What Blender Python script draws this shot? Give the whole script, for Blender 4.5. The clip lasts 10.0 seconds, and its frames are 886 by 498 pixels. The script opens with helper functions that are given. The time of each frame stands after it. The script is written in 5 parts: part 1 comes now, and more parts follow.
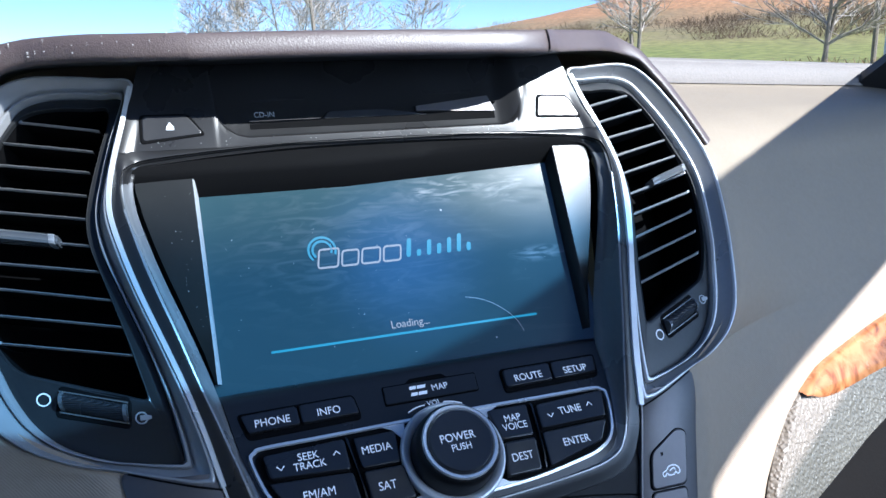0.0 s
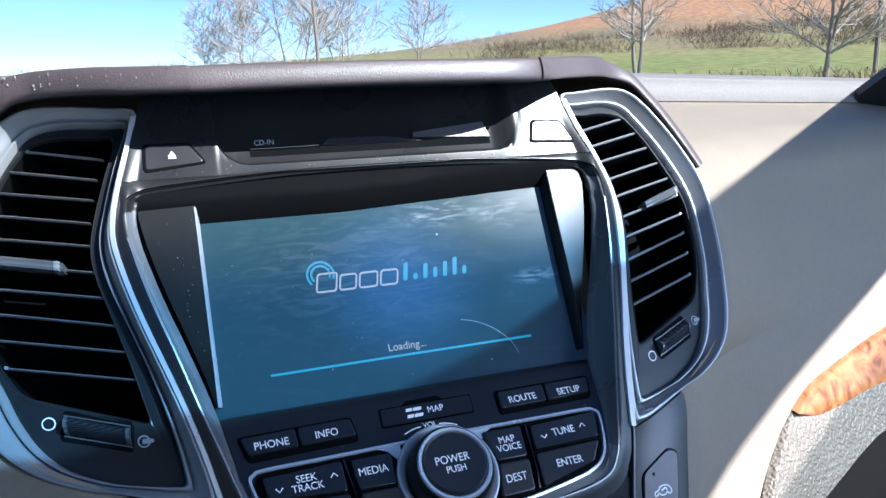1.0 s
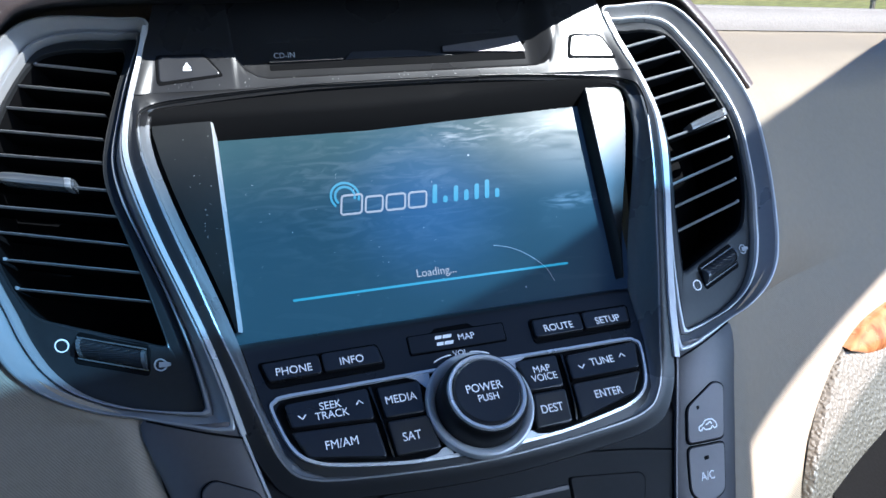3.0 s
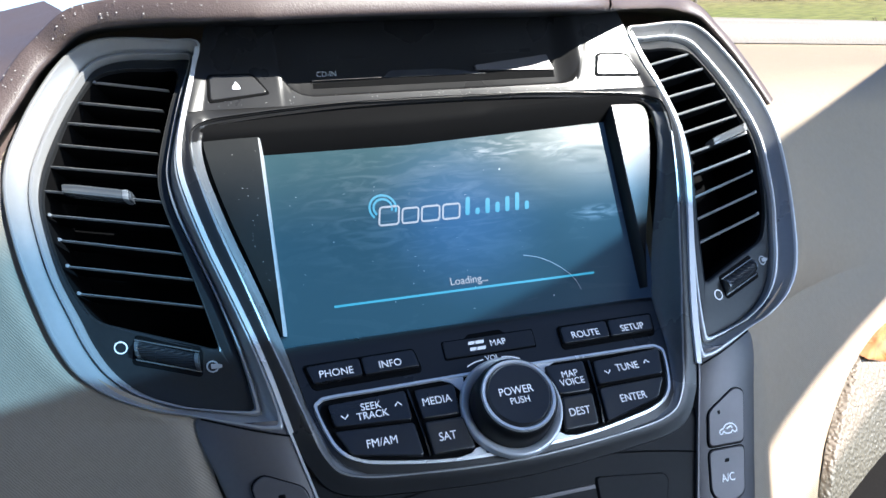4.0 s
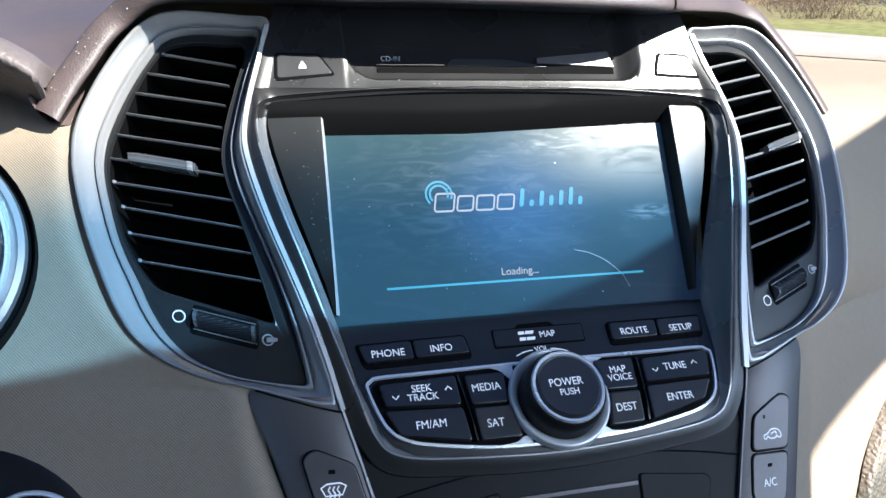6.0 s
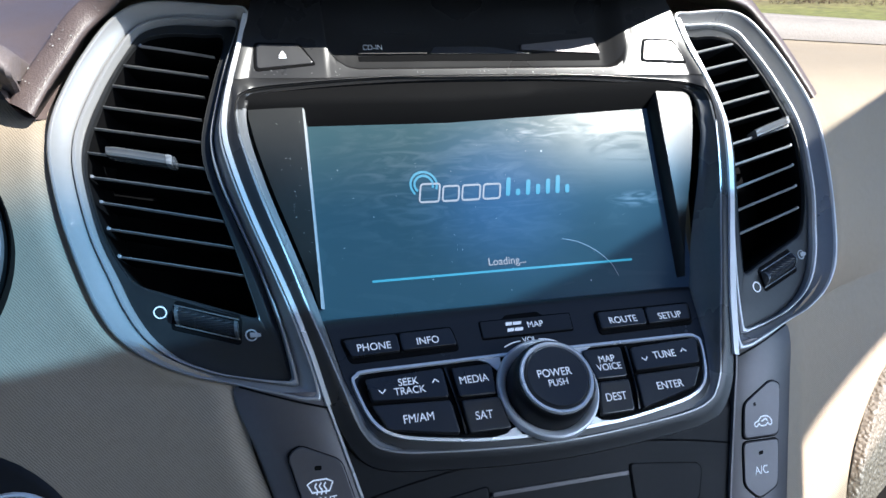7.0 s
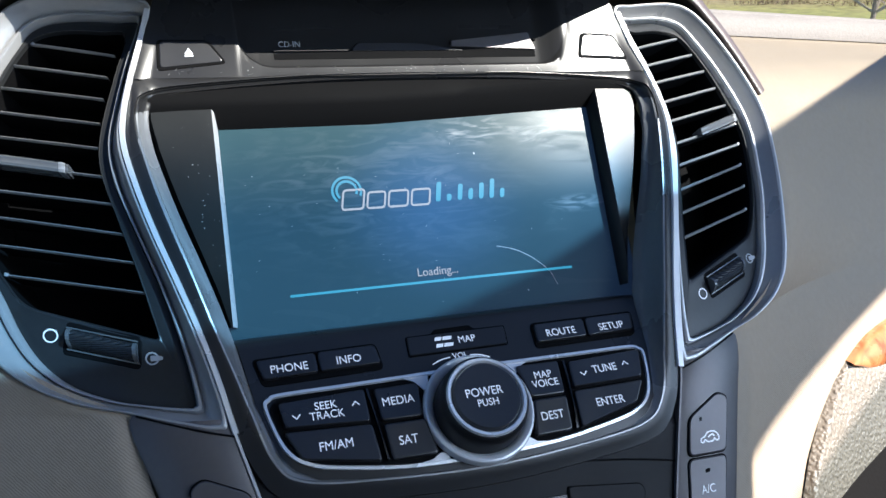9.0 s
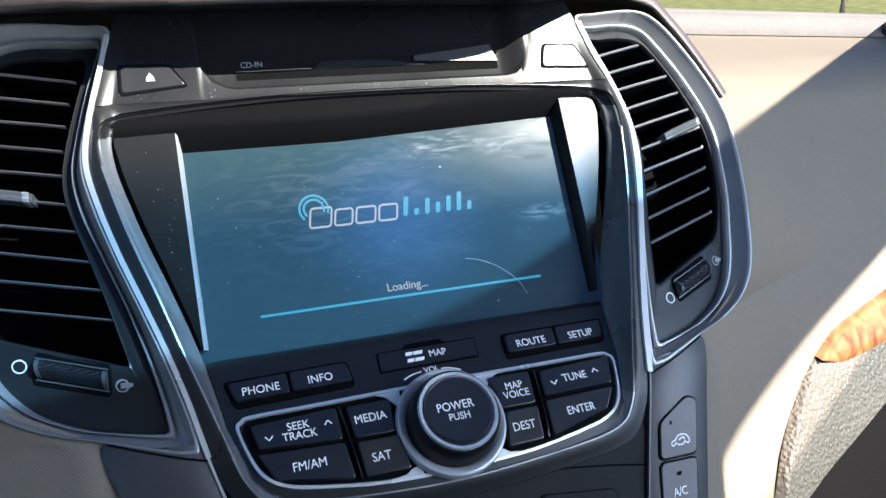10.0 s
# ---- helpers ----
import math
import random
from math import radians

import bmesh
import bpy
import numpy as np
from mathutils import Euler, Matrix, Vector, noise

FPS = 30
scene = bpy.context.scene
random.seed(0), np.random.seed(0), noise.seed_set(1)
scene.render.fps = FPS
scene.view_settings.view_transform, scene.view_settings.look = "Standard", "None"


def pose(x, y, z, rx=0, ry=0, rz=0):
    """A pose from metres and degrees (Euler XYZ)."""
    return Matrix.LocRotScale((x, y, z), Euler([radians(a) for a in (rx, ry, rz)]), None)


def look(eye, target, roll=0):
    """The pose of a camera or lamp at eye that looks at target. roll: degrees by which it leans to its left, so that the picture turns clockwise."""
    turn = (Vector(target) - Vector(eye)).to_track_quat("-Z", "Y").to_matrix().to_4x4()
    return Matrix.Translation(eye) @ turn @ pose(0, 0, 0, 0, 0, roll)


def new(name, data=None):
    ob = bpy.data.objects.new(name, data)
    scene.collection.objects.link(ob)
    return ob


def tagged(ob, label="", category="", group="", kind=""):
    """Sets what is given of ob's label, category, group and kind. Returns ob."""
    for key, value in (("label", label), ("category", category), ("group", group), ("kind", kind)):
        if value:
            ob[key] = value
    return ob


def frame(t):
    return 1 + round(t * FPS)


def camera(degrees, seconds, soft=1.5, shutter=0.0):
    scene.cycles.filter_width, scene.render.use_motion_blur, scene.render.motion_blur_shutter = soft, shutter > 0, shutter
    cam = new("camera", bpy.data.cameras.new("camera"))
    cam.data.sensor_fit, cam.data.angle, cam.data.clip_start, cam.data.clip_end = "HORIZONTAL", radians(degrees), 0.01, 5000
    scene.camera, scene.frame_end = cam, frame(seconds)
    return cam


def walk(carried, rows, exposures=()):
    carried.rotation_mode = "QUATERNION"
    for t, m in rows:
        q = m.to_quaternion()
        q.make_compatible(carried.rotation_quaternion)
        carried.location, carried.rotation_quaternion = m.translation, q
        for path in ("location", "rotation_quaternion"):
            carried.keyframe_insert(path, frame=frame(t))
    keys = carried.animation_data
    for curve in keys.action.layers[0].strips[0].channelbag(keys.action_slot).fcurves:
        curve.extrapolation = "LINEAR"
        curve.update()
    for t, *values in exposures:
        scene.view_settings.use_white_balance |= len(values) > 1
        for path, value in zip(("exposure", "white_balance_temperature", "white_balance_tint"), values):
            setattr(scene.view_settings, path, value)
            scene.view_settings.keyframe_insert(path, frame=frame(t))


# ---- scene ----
cam = camera(57.0, 10.0)
PATH = [
    (0, (-0.12, -0.346, 1.177), (0.584, 1.471, 0.724), -1.1),
    (0.5, (-0.117, -0.35, 1.184), (0.583, 1.47, 0.741), -1.3),
    (1, (-0.119, -0.354, 1.186), (0.58, 1.47, 0.756), -1.3),
    (1.5, (-0.125, -0.351, 1.182), (0.562, 1.472, 0.729), -1.2),
    (2, (-0.126, -0.354, 1.181), (0.544, 1.469, 0.703), -1.2),
    (2.5, (-0.124, -0.34, 1.166), (0.526, 1.482, 0.658), -0.9),
    (2.7, (-0.113, -0.332, 1.162), (0.515, 1.489, 0.625), -1.4),
    (3.8, (-0.12, -0.352, 1.181), (0.481, 1.481, 0.654), -1.8),
    (4, (-0.127, -0.35, 1.174), (0.457, 1.488, 0.646), -1.6),
    (4.5, (-0.13, -0.345, 1.168), (0.443, 1.502, 0.66), -0.2),
    (5, (-0.131, -0.35, 1.175), (0.431, 1.497, 0.651), -0.3),
    (5.5, (-0.155, -0.354, 1.168), (0.386, 1.502, 0.654), 0.9),
    (5.7, (-0.149, -0.352, 1.17), (0.396, 1.5, 0.65), 1.2),
    (6.8, (-0.144, -0.343, 1.164), (0.423, 1.497, 0.623), 1.2),
    (7, (-0.142, -0.344, 1.168), (0.426, 1.493, 0.617), 0.7),
    (7.5, (-0.139, -0.349, 1.176), (0.424, 1.49, 0.629), -0.4),
    (8, (-0.138, -0.347, 1.176), (0.425, 1.495, 0.635), -0.5),
    (8.5, (-0.135, -0.337, 1.167), (0.452, 1.499, 0.634), 0.2),
    (9, (-0.114, -0.326, 1.164), (0.518, 1.492, 0.621), 0.3),
    (9.5, (-0.108, -0.326, 1.169), (0.546, 1.481, 0.616), -0.3),
    (10, (-0.108, -0.329, 1.172), (0.563, 1.473, 0.623), -1.3),
]
walk(cam, [(t, look(eye, target, roll)) for t, eye, target, roll in PATH], [(0.0, 1.58, 5200, 14), (2.5, 1.60, 5200, 14), (4.0, 1.95, 5850, 14), (5.7, 1.95, 5880, 14), (7.0, 1.74, 5800, 14), (10.0, 1.74, 5900, 14)])

# ---- light ----
SUN = Vector((0.50, -0.56, 0.66)).normalized()
sun_data = bpy.data.lights.new("sun", "SUN")
sun_data.energy, sun_data.angle, sun_data.color = 5.0, radians(0.5), (1.0, 0.88, 0.72)
sun = new("sun", sun_data)
sun.matrix_world = look(SUN * 20, (0, 0, 0))
world = bpy.data.worlds.new("sky")
world.use_nodes = True
scene.world = world
wn = world.node_tree.nodes
sky = wn.new("ShaderNodeTexSky")
sky.sky_type, sky.sun_disc = "NISHITA", False
sky.dust_density, sky.altitude, sky.ozone_density, sky.air_density = 0.0, 2500, 2.0, 0.75
sky.sun_elevation = math.asin(SUN.z)
sky.sun_rotation = math.atan2(SUN.x, SUN.y)
wn["Background"].inputs["Strength"].default_value = 0.078
world.node_tree.links.new(sky.outputs[0], wn["Background"].inputs["Color"])

# daylight coming in through the passenger's side window
for nm, at, to, sx_, sy_, watt in (("window_daylight", (0.60, -.60, 1.27), (0.0, -.20, 1.05), .80, .38, 1.75),):
    la = bpy.data.lights.new(nm, "AREA")
    la.shape, la.size, la.size_y, la.energy, la.color = "RECTANGLE", sx_, sy_, watt, (0.74, 0.87, 1.0)
    lo = new(nm, la)
    lo.matrix_world = look(at, to)


# ---- materials ----
def material(name, colour, rough=0.5, metal=0.0, grain=0.0, scale=400.0, vary=0.12, spec=0.5, stretch=(1, 1, 1), coat=0.0):
    """A surface with mottling at a broad and a fine scale, and fine relief."""
    m = bpy.data.materials.new(name)
    m.use_nodes = True
    t = m.node_tree
    b = t.nodes["Principled BSDF"]
    b.inputs["Metallic"].default_value = metal
    b.inputs["Specular IOR Level"].default_value = spec
    b.inputs["Coat Weight"].default_value = coat
    co = t.nodes.new("ShaderNodeTexCoord")
    mp = t.nodes.new("ShaderNodeMapping")
    mp.inputs["Scale"].default_value = stretch
    t.links.new(co.outputs["Object"], mp.inputs["Vector"])
    n1 = t.nodes.new("ShaderNodeTexNoise")
    n1.inputs["Scale"].default_value, n1.inputs["Detail"].default_value = 22.0, 5.0
    n2 = t.nodes.new("ShaderNodeTexNoise")
    n2.inputs["Scale"].default_value, n2.inputs["Detail"].default_value = scale, 3.0
    t.links.new(co.outputs["Object"], n1.inputs["Vector"])
    t.links.new(mp.outputs["Vector"], n2.inputs["Vector"])
    mix = t.nodes.new("ShaderNodeMath")
    mix.operation = "ADD"
    t.links.new(n1.outputs["Fac"], mix.inputs[0])
    t.links.new(n2.outputs["Fac"], mix.inputs[1])
    ramp = t.nodes.new("ShaderNodeMapRange")
    ramp.inputs["From Min"].default_value, ramp.inputs["From Max"].default_value = 0.7, 1.3
    ramp.inputs["To Min"].default_value, ramp.inputs["To Max"].default_value = 1 - vary, 1 + vary
    t.links.new(mix.outputs[0], ramp.inputs["Value"])
    vm = t.nodes.new("ShaderNodeVectorMath")
    vm.operation = "SCALE"
    vm.inputs[0].default_value = colour
    t.links.new(ramp.outputs[0], vm.inputs["Scale"])
    t.links.new(vm.outputs[0], b.inputs["Base Color"])
    rr = t.nodes.new("ShaderNodeMapRange")
    rr.inputs["From Min"].default_value, rr.inputs["From Max"].default_value = 0.3, 0.7
    rr.inputs["To Min"].default_value, rr.inputs["To Max"].default_value = max(0.02, rough - 0.06), min(1, rough + 0.06)
    t.links.new(n1.outputs["Fac"], rr.inputs["Value"])
    t.links.new(rr.outputs[0], b.inputs["Roughness"])
    if grain:
        bump = t.nodes.new("ShaderNodeBump")
        bump.inputs["Strength"].default_value, bump.inputs["Distance"].default_value = grain, 0.0006
        t.links.new(n2.outputs["Fac"], bump.inputs["Height"])
        t.links.new(bump.outputs[0], b.inputs["Normal"])
    return m


def leather(name, colour, rough, cell, depth):
    """Pebbled hide: cells with creases between them."""
    m = material(name, colour, rough, vary=0.1)
    t = m.node_tree
    b = t.nodes["Principled BSDF"]
    co = t.nodes.new("ShaderNodeTexCoord")
    warp = t.nodes.new("ShaderNodeTexNoise")
    warp.inputs["Scale"].default_value = cell * 0.7
    add = t.nodes.new("ShaderNodeMixRGB")
    add.blend_type = "ADD"
    add.inputs["Fac"].default_value = 0.0016
    t.links.new(co.outputs["Object"], warp.inputs["Vector"])
    t.links.new(co.outputs["Object"], add.inputs["Color1"])
    t.links.new(warp.outputs["Color"], add.inputs["Color2"])
    v = t.nodes.new("ShaderNodeTexVoronoi")
    v.feature = "SMOOTH_F1"
    v.inputs["Scale"].default_value = cell
    t.links.new(add.outputs[0], v.inputs["Vector"])
    r = t.nodes.new("ShaderNodeMapRange")
    r.inputs["From Min"].default_value, r.inputs["From Max"].default_value = 0.75, 0.1
    r.interpolation_type = "SMOOTHSTEP"
    t.links.new(v.outputs["Distance"], r.inputs["Value"])
    bump = t.nodes.new("ShaderNodeBump")
    bump.inputs["Strength"].default_value, bump.inputs["Distance"].default_value = depth, 0.0009
    t.links.new(r.outputs[0], bump.inputs["Height"])
    t.links.new(bump.outputs[0], b.inputs["Normal"])
    return m


def hatched(name, colour, rough):
    """Dash plastic with a fine slanting hatch pressed into it."""
    m = material(name, colour, rough, vary=0.05, scale=300, spec=0.25)
    t = m.node_tree
    co = t.nodes.new("ShaderNodeTexCoord")
    mp = t.nodes.new("ShaderNodeMapping")
    mp.inputs["Rotation"].default_value = (0, radians(-42), 0)
    mp.inputs["Scale"].default_value = (1, 0.3, 1)
    t.links.new(co.outputs["Object"], mp.inputs["Vector"])
    w = t.nodes.new("ShaderNodeTexWave")
    w.bands_direction = "Z"
    w.inputs["Scale"].default_value, w.inputs["Distortion"].default_value, w.inputs["Detail"].default_value, w.inputs["Detail Scale"].default_value = 340, 3.2, 3, 1.4
    t.links.new(mp.outputs[0], w.inputs["Vector"])
    bump = t.nodes.new("ShaderNodeBump")
    bump.inputs["Strength"].default_value, bump.inputs["Distance"].default_value = 0.20, 0.0006
    t.links.new(w.outputs["Fac"], bump.inputs["Height"])
    t.links.new(bump.outputs[0], t.nodes["Principled BSDF"].inputs["Normal"])
    return m


BEIGE = hatched("beige_dash_plastic", (0.345, 0.282, 0.212), 0.6)
PAD = leather("brown_hood_pad", (0.108, 0.080, 0.075), 0.44, 1300, 0.14)
PAD.node_tree.nodes["Principled BSDF"].inputs["Specular IOR Level"].default_value = 0.8
PADTOP = leather("grey_dash_top", (0.27, 0.24, 0.22), 0.72, 700, 0.22)
HIDE = leather("grained_panel", (0.20, 0.178, 0.145), 0.45, 480, 0.9)
COWL = leather("brown_cowl", (0.15, 0.125, 0.122), 0.5, 600, 0.3)
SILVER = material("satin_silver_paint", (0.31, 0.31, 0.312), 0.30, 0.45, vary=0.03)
# the vents' one silver, split by side: BAND left, RIM for sunlit right rims
BAND = material("satin_silver_left_vent", (0.38, 0.38, 0.382), 0.34, 0.4, vary=0.03)
RIM = material("sunlit_silver_rim", (0.68, 0.68, 0.685), 0.36, 0.35, vary=0.03)
STRIP = material("warm_grey_trim", (0.105, 0.096, 0.098), 0.36, 0.3, vary=0.05)
FASCIA = material("dark_grey_fascia", (0.018, 0.0178, 0.0186), 0.30, spec=0.45, grain=0.02, scale=1500, vary=0.06)
LOWP = material("matt_black_lower_panel", (0.010, 0.010, 0.011), 0.5, spec=0.2, grain=0.03, vary=0.1)
VENTF = material("vent_frame_plastic", (0.020, 0.021, 0.022), 0.36, spec=0.4, grain=0.04, vary=0.1)
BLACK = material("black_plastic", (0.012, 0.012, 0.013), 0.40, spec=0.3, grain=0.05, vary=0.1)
# near-black for joints; in recesses the shade is put into this colour
DEEP = material("joint_black_recess_shade", (0.0032, 0.0032, 0.0036), 0.8, spec=0.1)
KEYTOP = material("black_key", (0.017, 0.017, 0.0185), 0.32, vary=0.10, spec=0.65)
BEZEL = material("grey_bezel", (0.18, 0.182, 0.186), 0.30, 0.2, vary=0.05)
COLLAR = material("satin_silver_ring", (0.72, 0.72, 0.73), 0.30, 0.2, vary=0.03)
CHROME = material("satin_chrome", (0.88, 0.88, 0.88), 0.25, 0.5, vary=0.03)
WHITE = material("backlit_white_print", (0.80, 0.82, 0.84), 0.5, vary=0.03)
WHITE.node_tree.nodes["Principled BSDF"].inputs["Emission Color"].default_value = (0.8, 0.88, 1.0, 1)
WHITE.node_tree.nodes["Principled BSDF"].inputs["Emission Strength"].default_value = 0.10
PRINT = material("grey_print", (0.42, 0.44, 0.46), 0.5, vary=0.03)
PILLAR = material("black_pillar_trim", (0.03, 0.03, 0.032), 0.6, grain=0.2, scale=500)
FAINT = material("faint_print", (0.021, 0.021, 0.022), 0.28, vary=0.05, spec=0.30)
SLAT = material("silver_slat_edge", (0.36, 0.36, 0.365), 0.36, 0.3, vary=0.08)
TABM = material("grey_tab", (0.15, 0.155, 0.16), 0.14, 0.4, vary=0.05)
# pale grey of the scratch and of the screen's left wall, painted as lit
EDGE = material("lit_edge_and_scratch", (0.36, 0.365, 0.37), 0.3, vary=0.05)
WHITEDUST = material("pale_dust", (0.40, 0.40, 0.39), 0.9, vary=0.1)
SIDEP = material("satin_black_side", (0.012, 0.013, 0.013), 0.34, vary=0.08, spec=0.3)
GLOSS = material("glossy_black", (0.012, 0.013, 0.015), 0.16, vary=0.1)
LINING = material("grey_headlining", (0.74, 0.71, 0.66), 0.9, grain=0.2, scale=700)
SEAT = leather("grey_seat_hide", (0.20, 0.18, 0.155), 0.45, 420, 0.5)
LIDM = material("dark_brown_lid", (0.014, 0.012, 0.0115), 0.8, spec=0.08, grain=0.3, scale=600)
DOORM = leather("dark_door_trim", (0.06, 0.055, 0.05), 0.6, 420, 0.4)
CARPET = material("dark_carpet", (0.05, 0.047, 0.043), 0.95, grain=0.6, scale=600)
DARKW = material("dark_privacy_glass", (0.02, 0.022, 0.025), 0.12)


def ribbed():
    m = material("ribbed_black", (0.02, 0.02, 0.022), 0.28)
    t = m.node_tree
    co = t.nodes.new("ShaderNodeTexCoord")
    w = t.nodes.new("ShaderNodeTexWave")
    w.bands_direction = "Z"
    w.inputs["Scale"].default_value = 420
    bump = t.nodes.new("ShaderNodeBump")
    bump.inputs["Strength"].default_value, bump.inputs["Distance"].default_value = 0.8, 0.0005
    t.links.new(co.outputs["Object"], w.inputs["Vector"])
    t.links.new(w.outputs["Fac"], bump.inputs["Height"])
    t.links.new(bump.outputs[0], t.nodes["Principled BSDF"].inputs["Normal"])
    return m


def glowing(name, colour, strength):
    m = bpy.data.materials.new(name)
    m.use_nodes = True
    b = m.node_tree.nodes["Principled BSDF"]
    b.inputs["Base Color"].default_value = (0.01, 0.01, 0.012, 1)
    b.inputs["Emission Color"].default_value = (*colour, 1)
    b.inputs["Emission Strength"].default_value = strength
    return m


def burl():
    m = material("burl_wood", (0.36, 0.15, 0.06), 0.28, vary=0.2, coat=0.6)
    t = m.node_tree
    b = t.nodes["Principled BSDF"]
    co = t.nodes.new("ShaderNodeTexCoord")
    n1 = t.nodes.new("ShaderNodeTexNoise")
    n1.inputs["Scale"].default_value, n1.inputs["Detail"].default_value, n1.inputs["Distortion"].default_value = 38, 6, 2.5
    t.links.new(co.outputs["Object"], n1.inputs["Vector"])
    r = t.nodes.new("ShaderNodeValToRGB")
    r.color_ramp.elements[0].position, r.color_ramp.elements[0].color = 0.30, (0.10, 0.030, 0.012, 1)
    r.color_ramp.elements[1].position, r.color_ramp.elements[1].color = 0.62, (0.50, 0.22, 0.09, 1)
    e = r.color_ramp.elements.new(0.44)
    e.color = (0.34, 0.13, 0.045, 1)
    t.links.new(n1.outputs["Fac"], r.inputs["Fac"])
    t.links.new(r.outputs["Color"], b.inputs["Base Color"])
    return m


def screen():
    """A lit panel, brightest round its middle, under glass with a film of dust and wiped smears."""
    m = bpy.data.materials.new("dusty_lit_screen")
    m.use_nodes = True
    t = m.node_tree
    b = t.nodes["Principled BSDF"]
    co = t.nodes.new("ShaderNodeTexCoord")
    sub = t.nodes.new("ShaderNodeVectorMath")
    sub.operation = "SUBTRACT"
    sub.inputs[1].default_value = (0.004, 0.028, 1.084)
    t.links.new(co.outputs["Object"], sub.inputs[0])
    ln = t.nodes.new("ShaderNodeVectorMath")
    ln.operation = "LENGTH"
    t.links.new(sub.outputs[0], ln.inputs[0])
    ramp = t.nodes.new("ShaderNodeValToRGB")
    ramp.color_ramp.interpolation = "EASE"
    ramp.color_ramp.elements[0].position, ramp.color_ramp.elements[0].color = 0.0, (0.009, 0.024, 0.064, 1)
    ramp.color_ramp.elements[1].position, ramp.color_ramp.elements[1].color = 0.055, (0.002, 0.004, 0.009, 1)
    t.links.new(ln.outputs["Value"], ramp.inputs["Fac"])
    t.links.new(ramp.outputs["Color"], b.inputs["Emission Color"])
    b.inputs["Emission Strength"].default_value = 1.0
    mp = t.nodes.new("ShaderNodeMapping")
    mp.inputs["Rotation"].default_value = (0, radians(20), 0)
    mp.inputs["Scale"].default_value = (26, 50, 90)
    t.links.new(co.outputs["Object"], mp.inputs["Vector"])
    sm = t.nodes.new("ShaderNodeTexNoise")
    sm.inputs["Scale"].default_value, sm.inputs["Detail"].default_value, sm.inputs["Distortion"].default_value = 1.0, 8, 1.2
    t.links.new(mp.outputs["Vector"], sm.inputs["Vector"])
    sr = t.nodes.new("ShaderNodeMapRange")
    sr.inputs["From Min"].default_value, sr.inputs["From Max"].default_value = 0.50, 0.75
    sr.inputs["To Min"].default_value, sr.inputs["To Max"].default_value = 0.22, 0.36
    t.links.new(sm.outputs["Fac"], sr.inputs["Value"])
    t.links.new(sr.outputs[0], b.inputs["Roughness"])
    sp = t.nodes.new("ShaderNodeTexVoronoi")
    sp.inputs["Scale"].default_value = 130
    t.links.new(co.outputs["Object"], sp.inputs["Vector"])
    sd = t.nodes.new("ShaderNodeMapRange")
    sd.inputs["From Min"].default_value, sd.inputs["From Max"].default_value = 0.05, 0.075
    sd.inputs["To Min"].default_value, sd.inputs["To Max"].default_value = 1.0, 0.0
    t.links.new(sp.outputs["Distance"], sd.inputs["Value"])
    sel = t.nodes.new("ShaderNodeMath")
    sel.operation = "GREATER_THAN"
    sel.inputs[1].default_value = 0.82
    t.links.new(sp.outputs["Color"], sel.inputs[0])
    mul = t.nodes.new("ShaderNodeMath")
    mul.operation = "MULTIPLY"
    t.links.new(sd.outputs[0], mul.inputs[0])
    t.links.new(sel.outputs[0], mul.inputs[1])
    mixc = t.nodes.new("ShaderNodeMixRGB")
    mixc.inputs["Color1"].default_value = (0.027, 0.056, 0.062, 1)
    mixc.inputs["Color2"].default_value = (0.45, 0.47, 0.48, 1)
    t.links.new(mul.outputs[0], mixc.inputs["Fac"])
    last = mixc.outputs[0]
    for k, (cx, cz, wx, wz, turn) in enumerate(((0.030, 1.112, 0.030, 0.009, 12), (0.066, 1.110, 0.024, 0.010, -18), (0.078, 1.077, 0.020, 0.005, -14), (-0.02, 1.09, 0.10, 0.05, 20))):
        d = t.nodes.new("ShaderNodeMapping")
        d.inputs["Location"].default_value = (-cx / wx, 0, -cz / wz)
        d.inputs["Scale"].default_value = (1 / wx, 0, 1 / wz)
        t.links.new(co.outputs["Object"], d.inputs["Vector"])
        le = t.nodes.new("ShaderNodeVectorMath")
        le.operation = "LENGTH"
        t.links.new(d.outputs[0], le.inputs[0])
        fall = t.nodes.new("ShaderNodeMapRange")
        fall.interpolation_type = "SMOOTHSTEP"
        fall.inputs["From Min"].default_value, fall.inputs["From Max"].default_value = 1.0, 0.1
        t.links.new(le.outputs["Value"], fall.inputs["Value"])
        m2 = t.nodes.new("ShaderNodeMapping")
        m2.inputs["Rotation"].default_value = (0, radians(turn), 0)
        m2.inputs["Scale"].default_value = (45, 10, 230)
        t.links.new(co.outputs["Object"], m2.inputs["Vector"])
        ns = t.nodes.new("ShaderNodeTexNoise")
        ns.inputs["Scale"].default_value, ns.inputs["Detail"].default_value, ns.inputs["Distortion"].default_value = 1.0, 7, 1.6
        t.links.new(m2.outputs[0], ns.inputs["Vector"])
        th = t.nodes.new("ShaderNodeMapRange")
        th.inputs["From Min"].default_value, th.inputs["From Max"].default_value = 0.46, 0.72
        th.inputs["To Max"].default_value = 0.7 if k < 3 else 0.10
        t.links.new(ns.outputs["Fac"], th.inputs["Value"])
        pr = t.nodes.new("ShaderNodeMath")
        pr.operation = "MULTIPLY"
        t.links.new(th.outputs[0], pr.inputs[0])
        t.links.new(fall.outputs[0], pr.inputs[1])
        mm = t.nodes.new("ShaderNodeMixRGB")
        mm.inputs["Color2"].default_value = (0.40, 0.42, 0.43, 1)
        t.links.new(pr.outputs[0], mm.inputs["Fac"])
        t.links.new(last, mm.inputs["Color1"])
        last = mm.outputs[0]
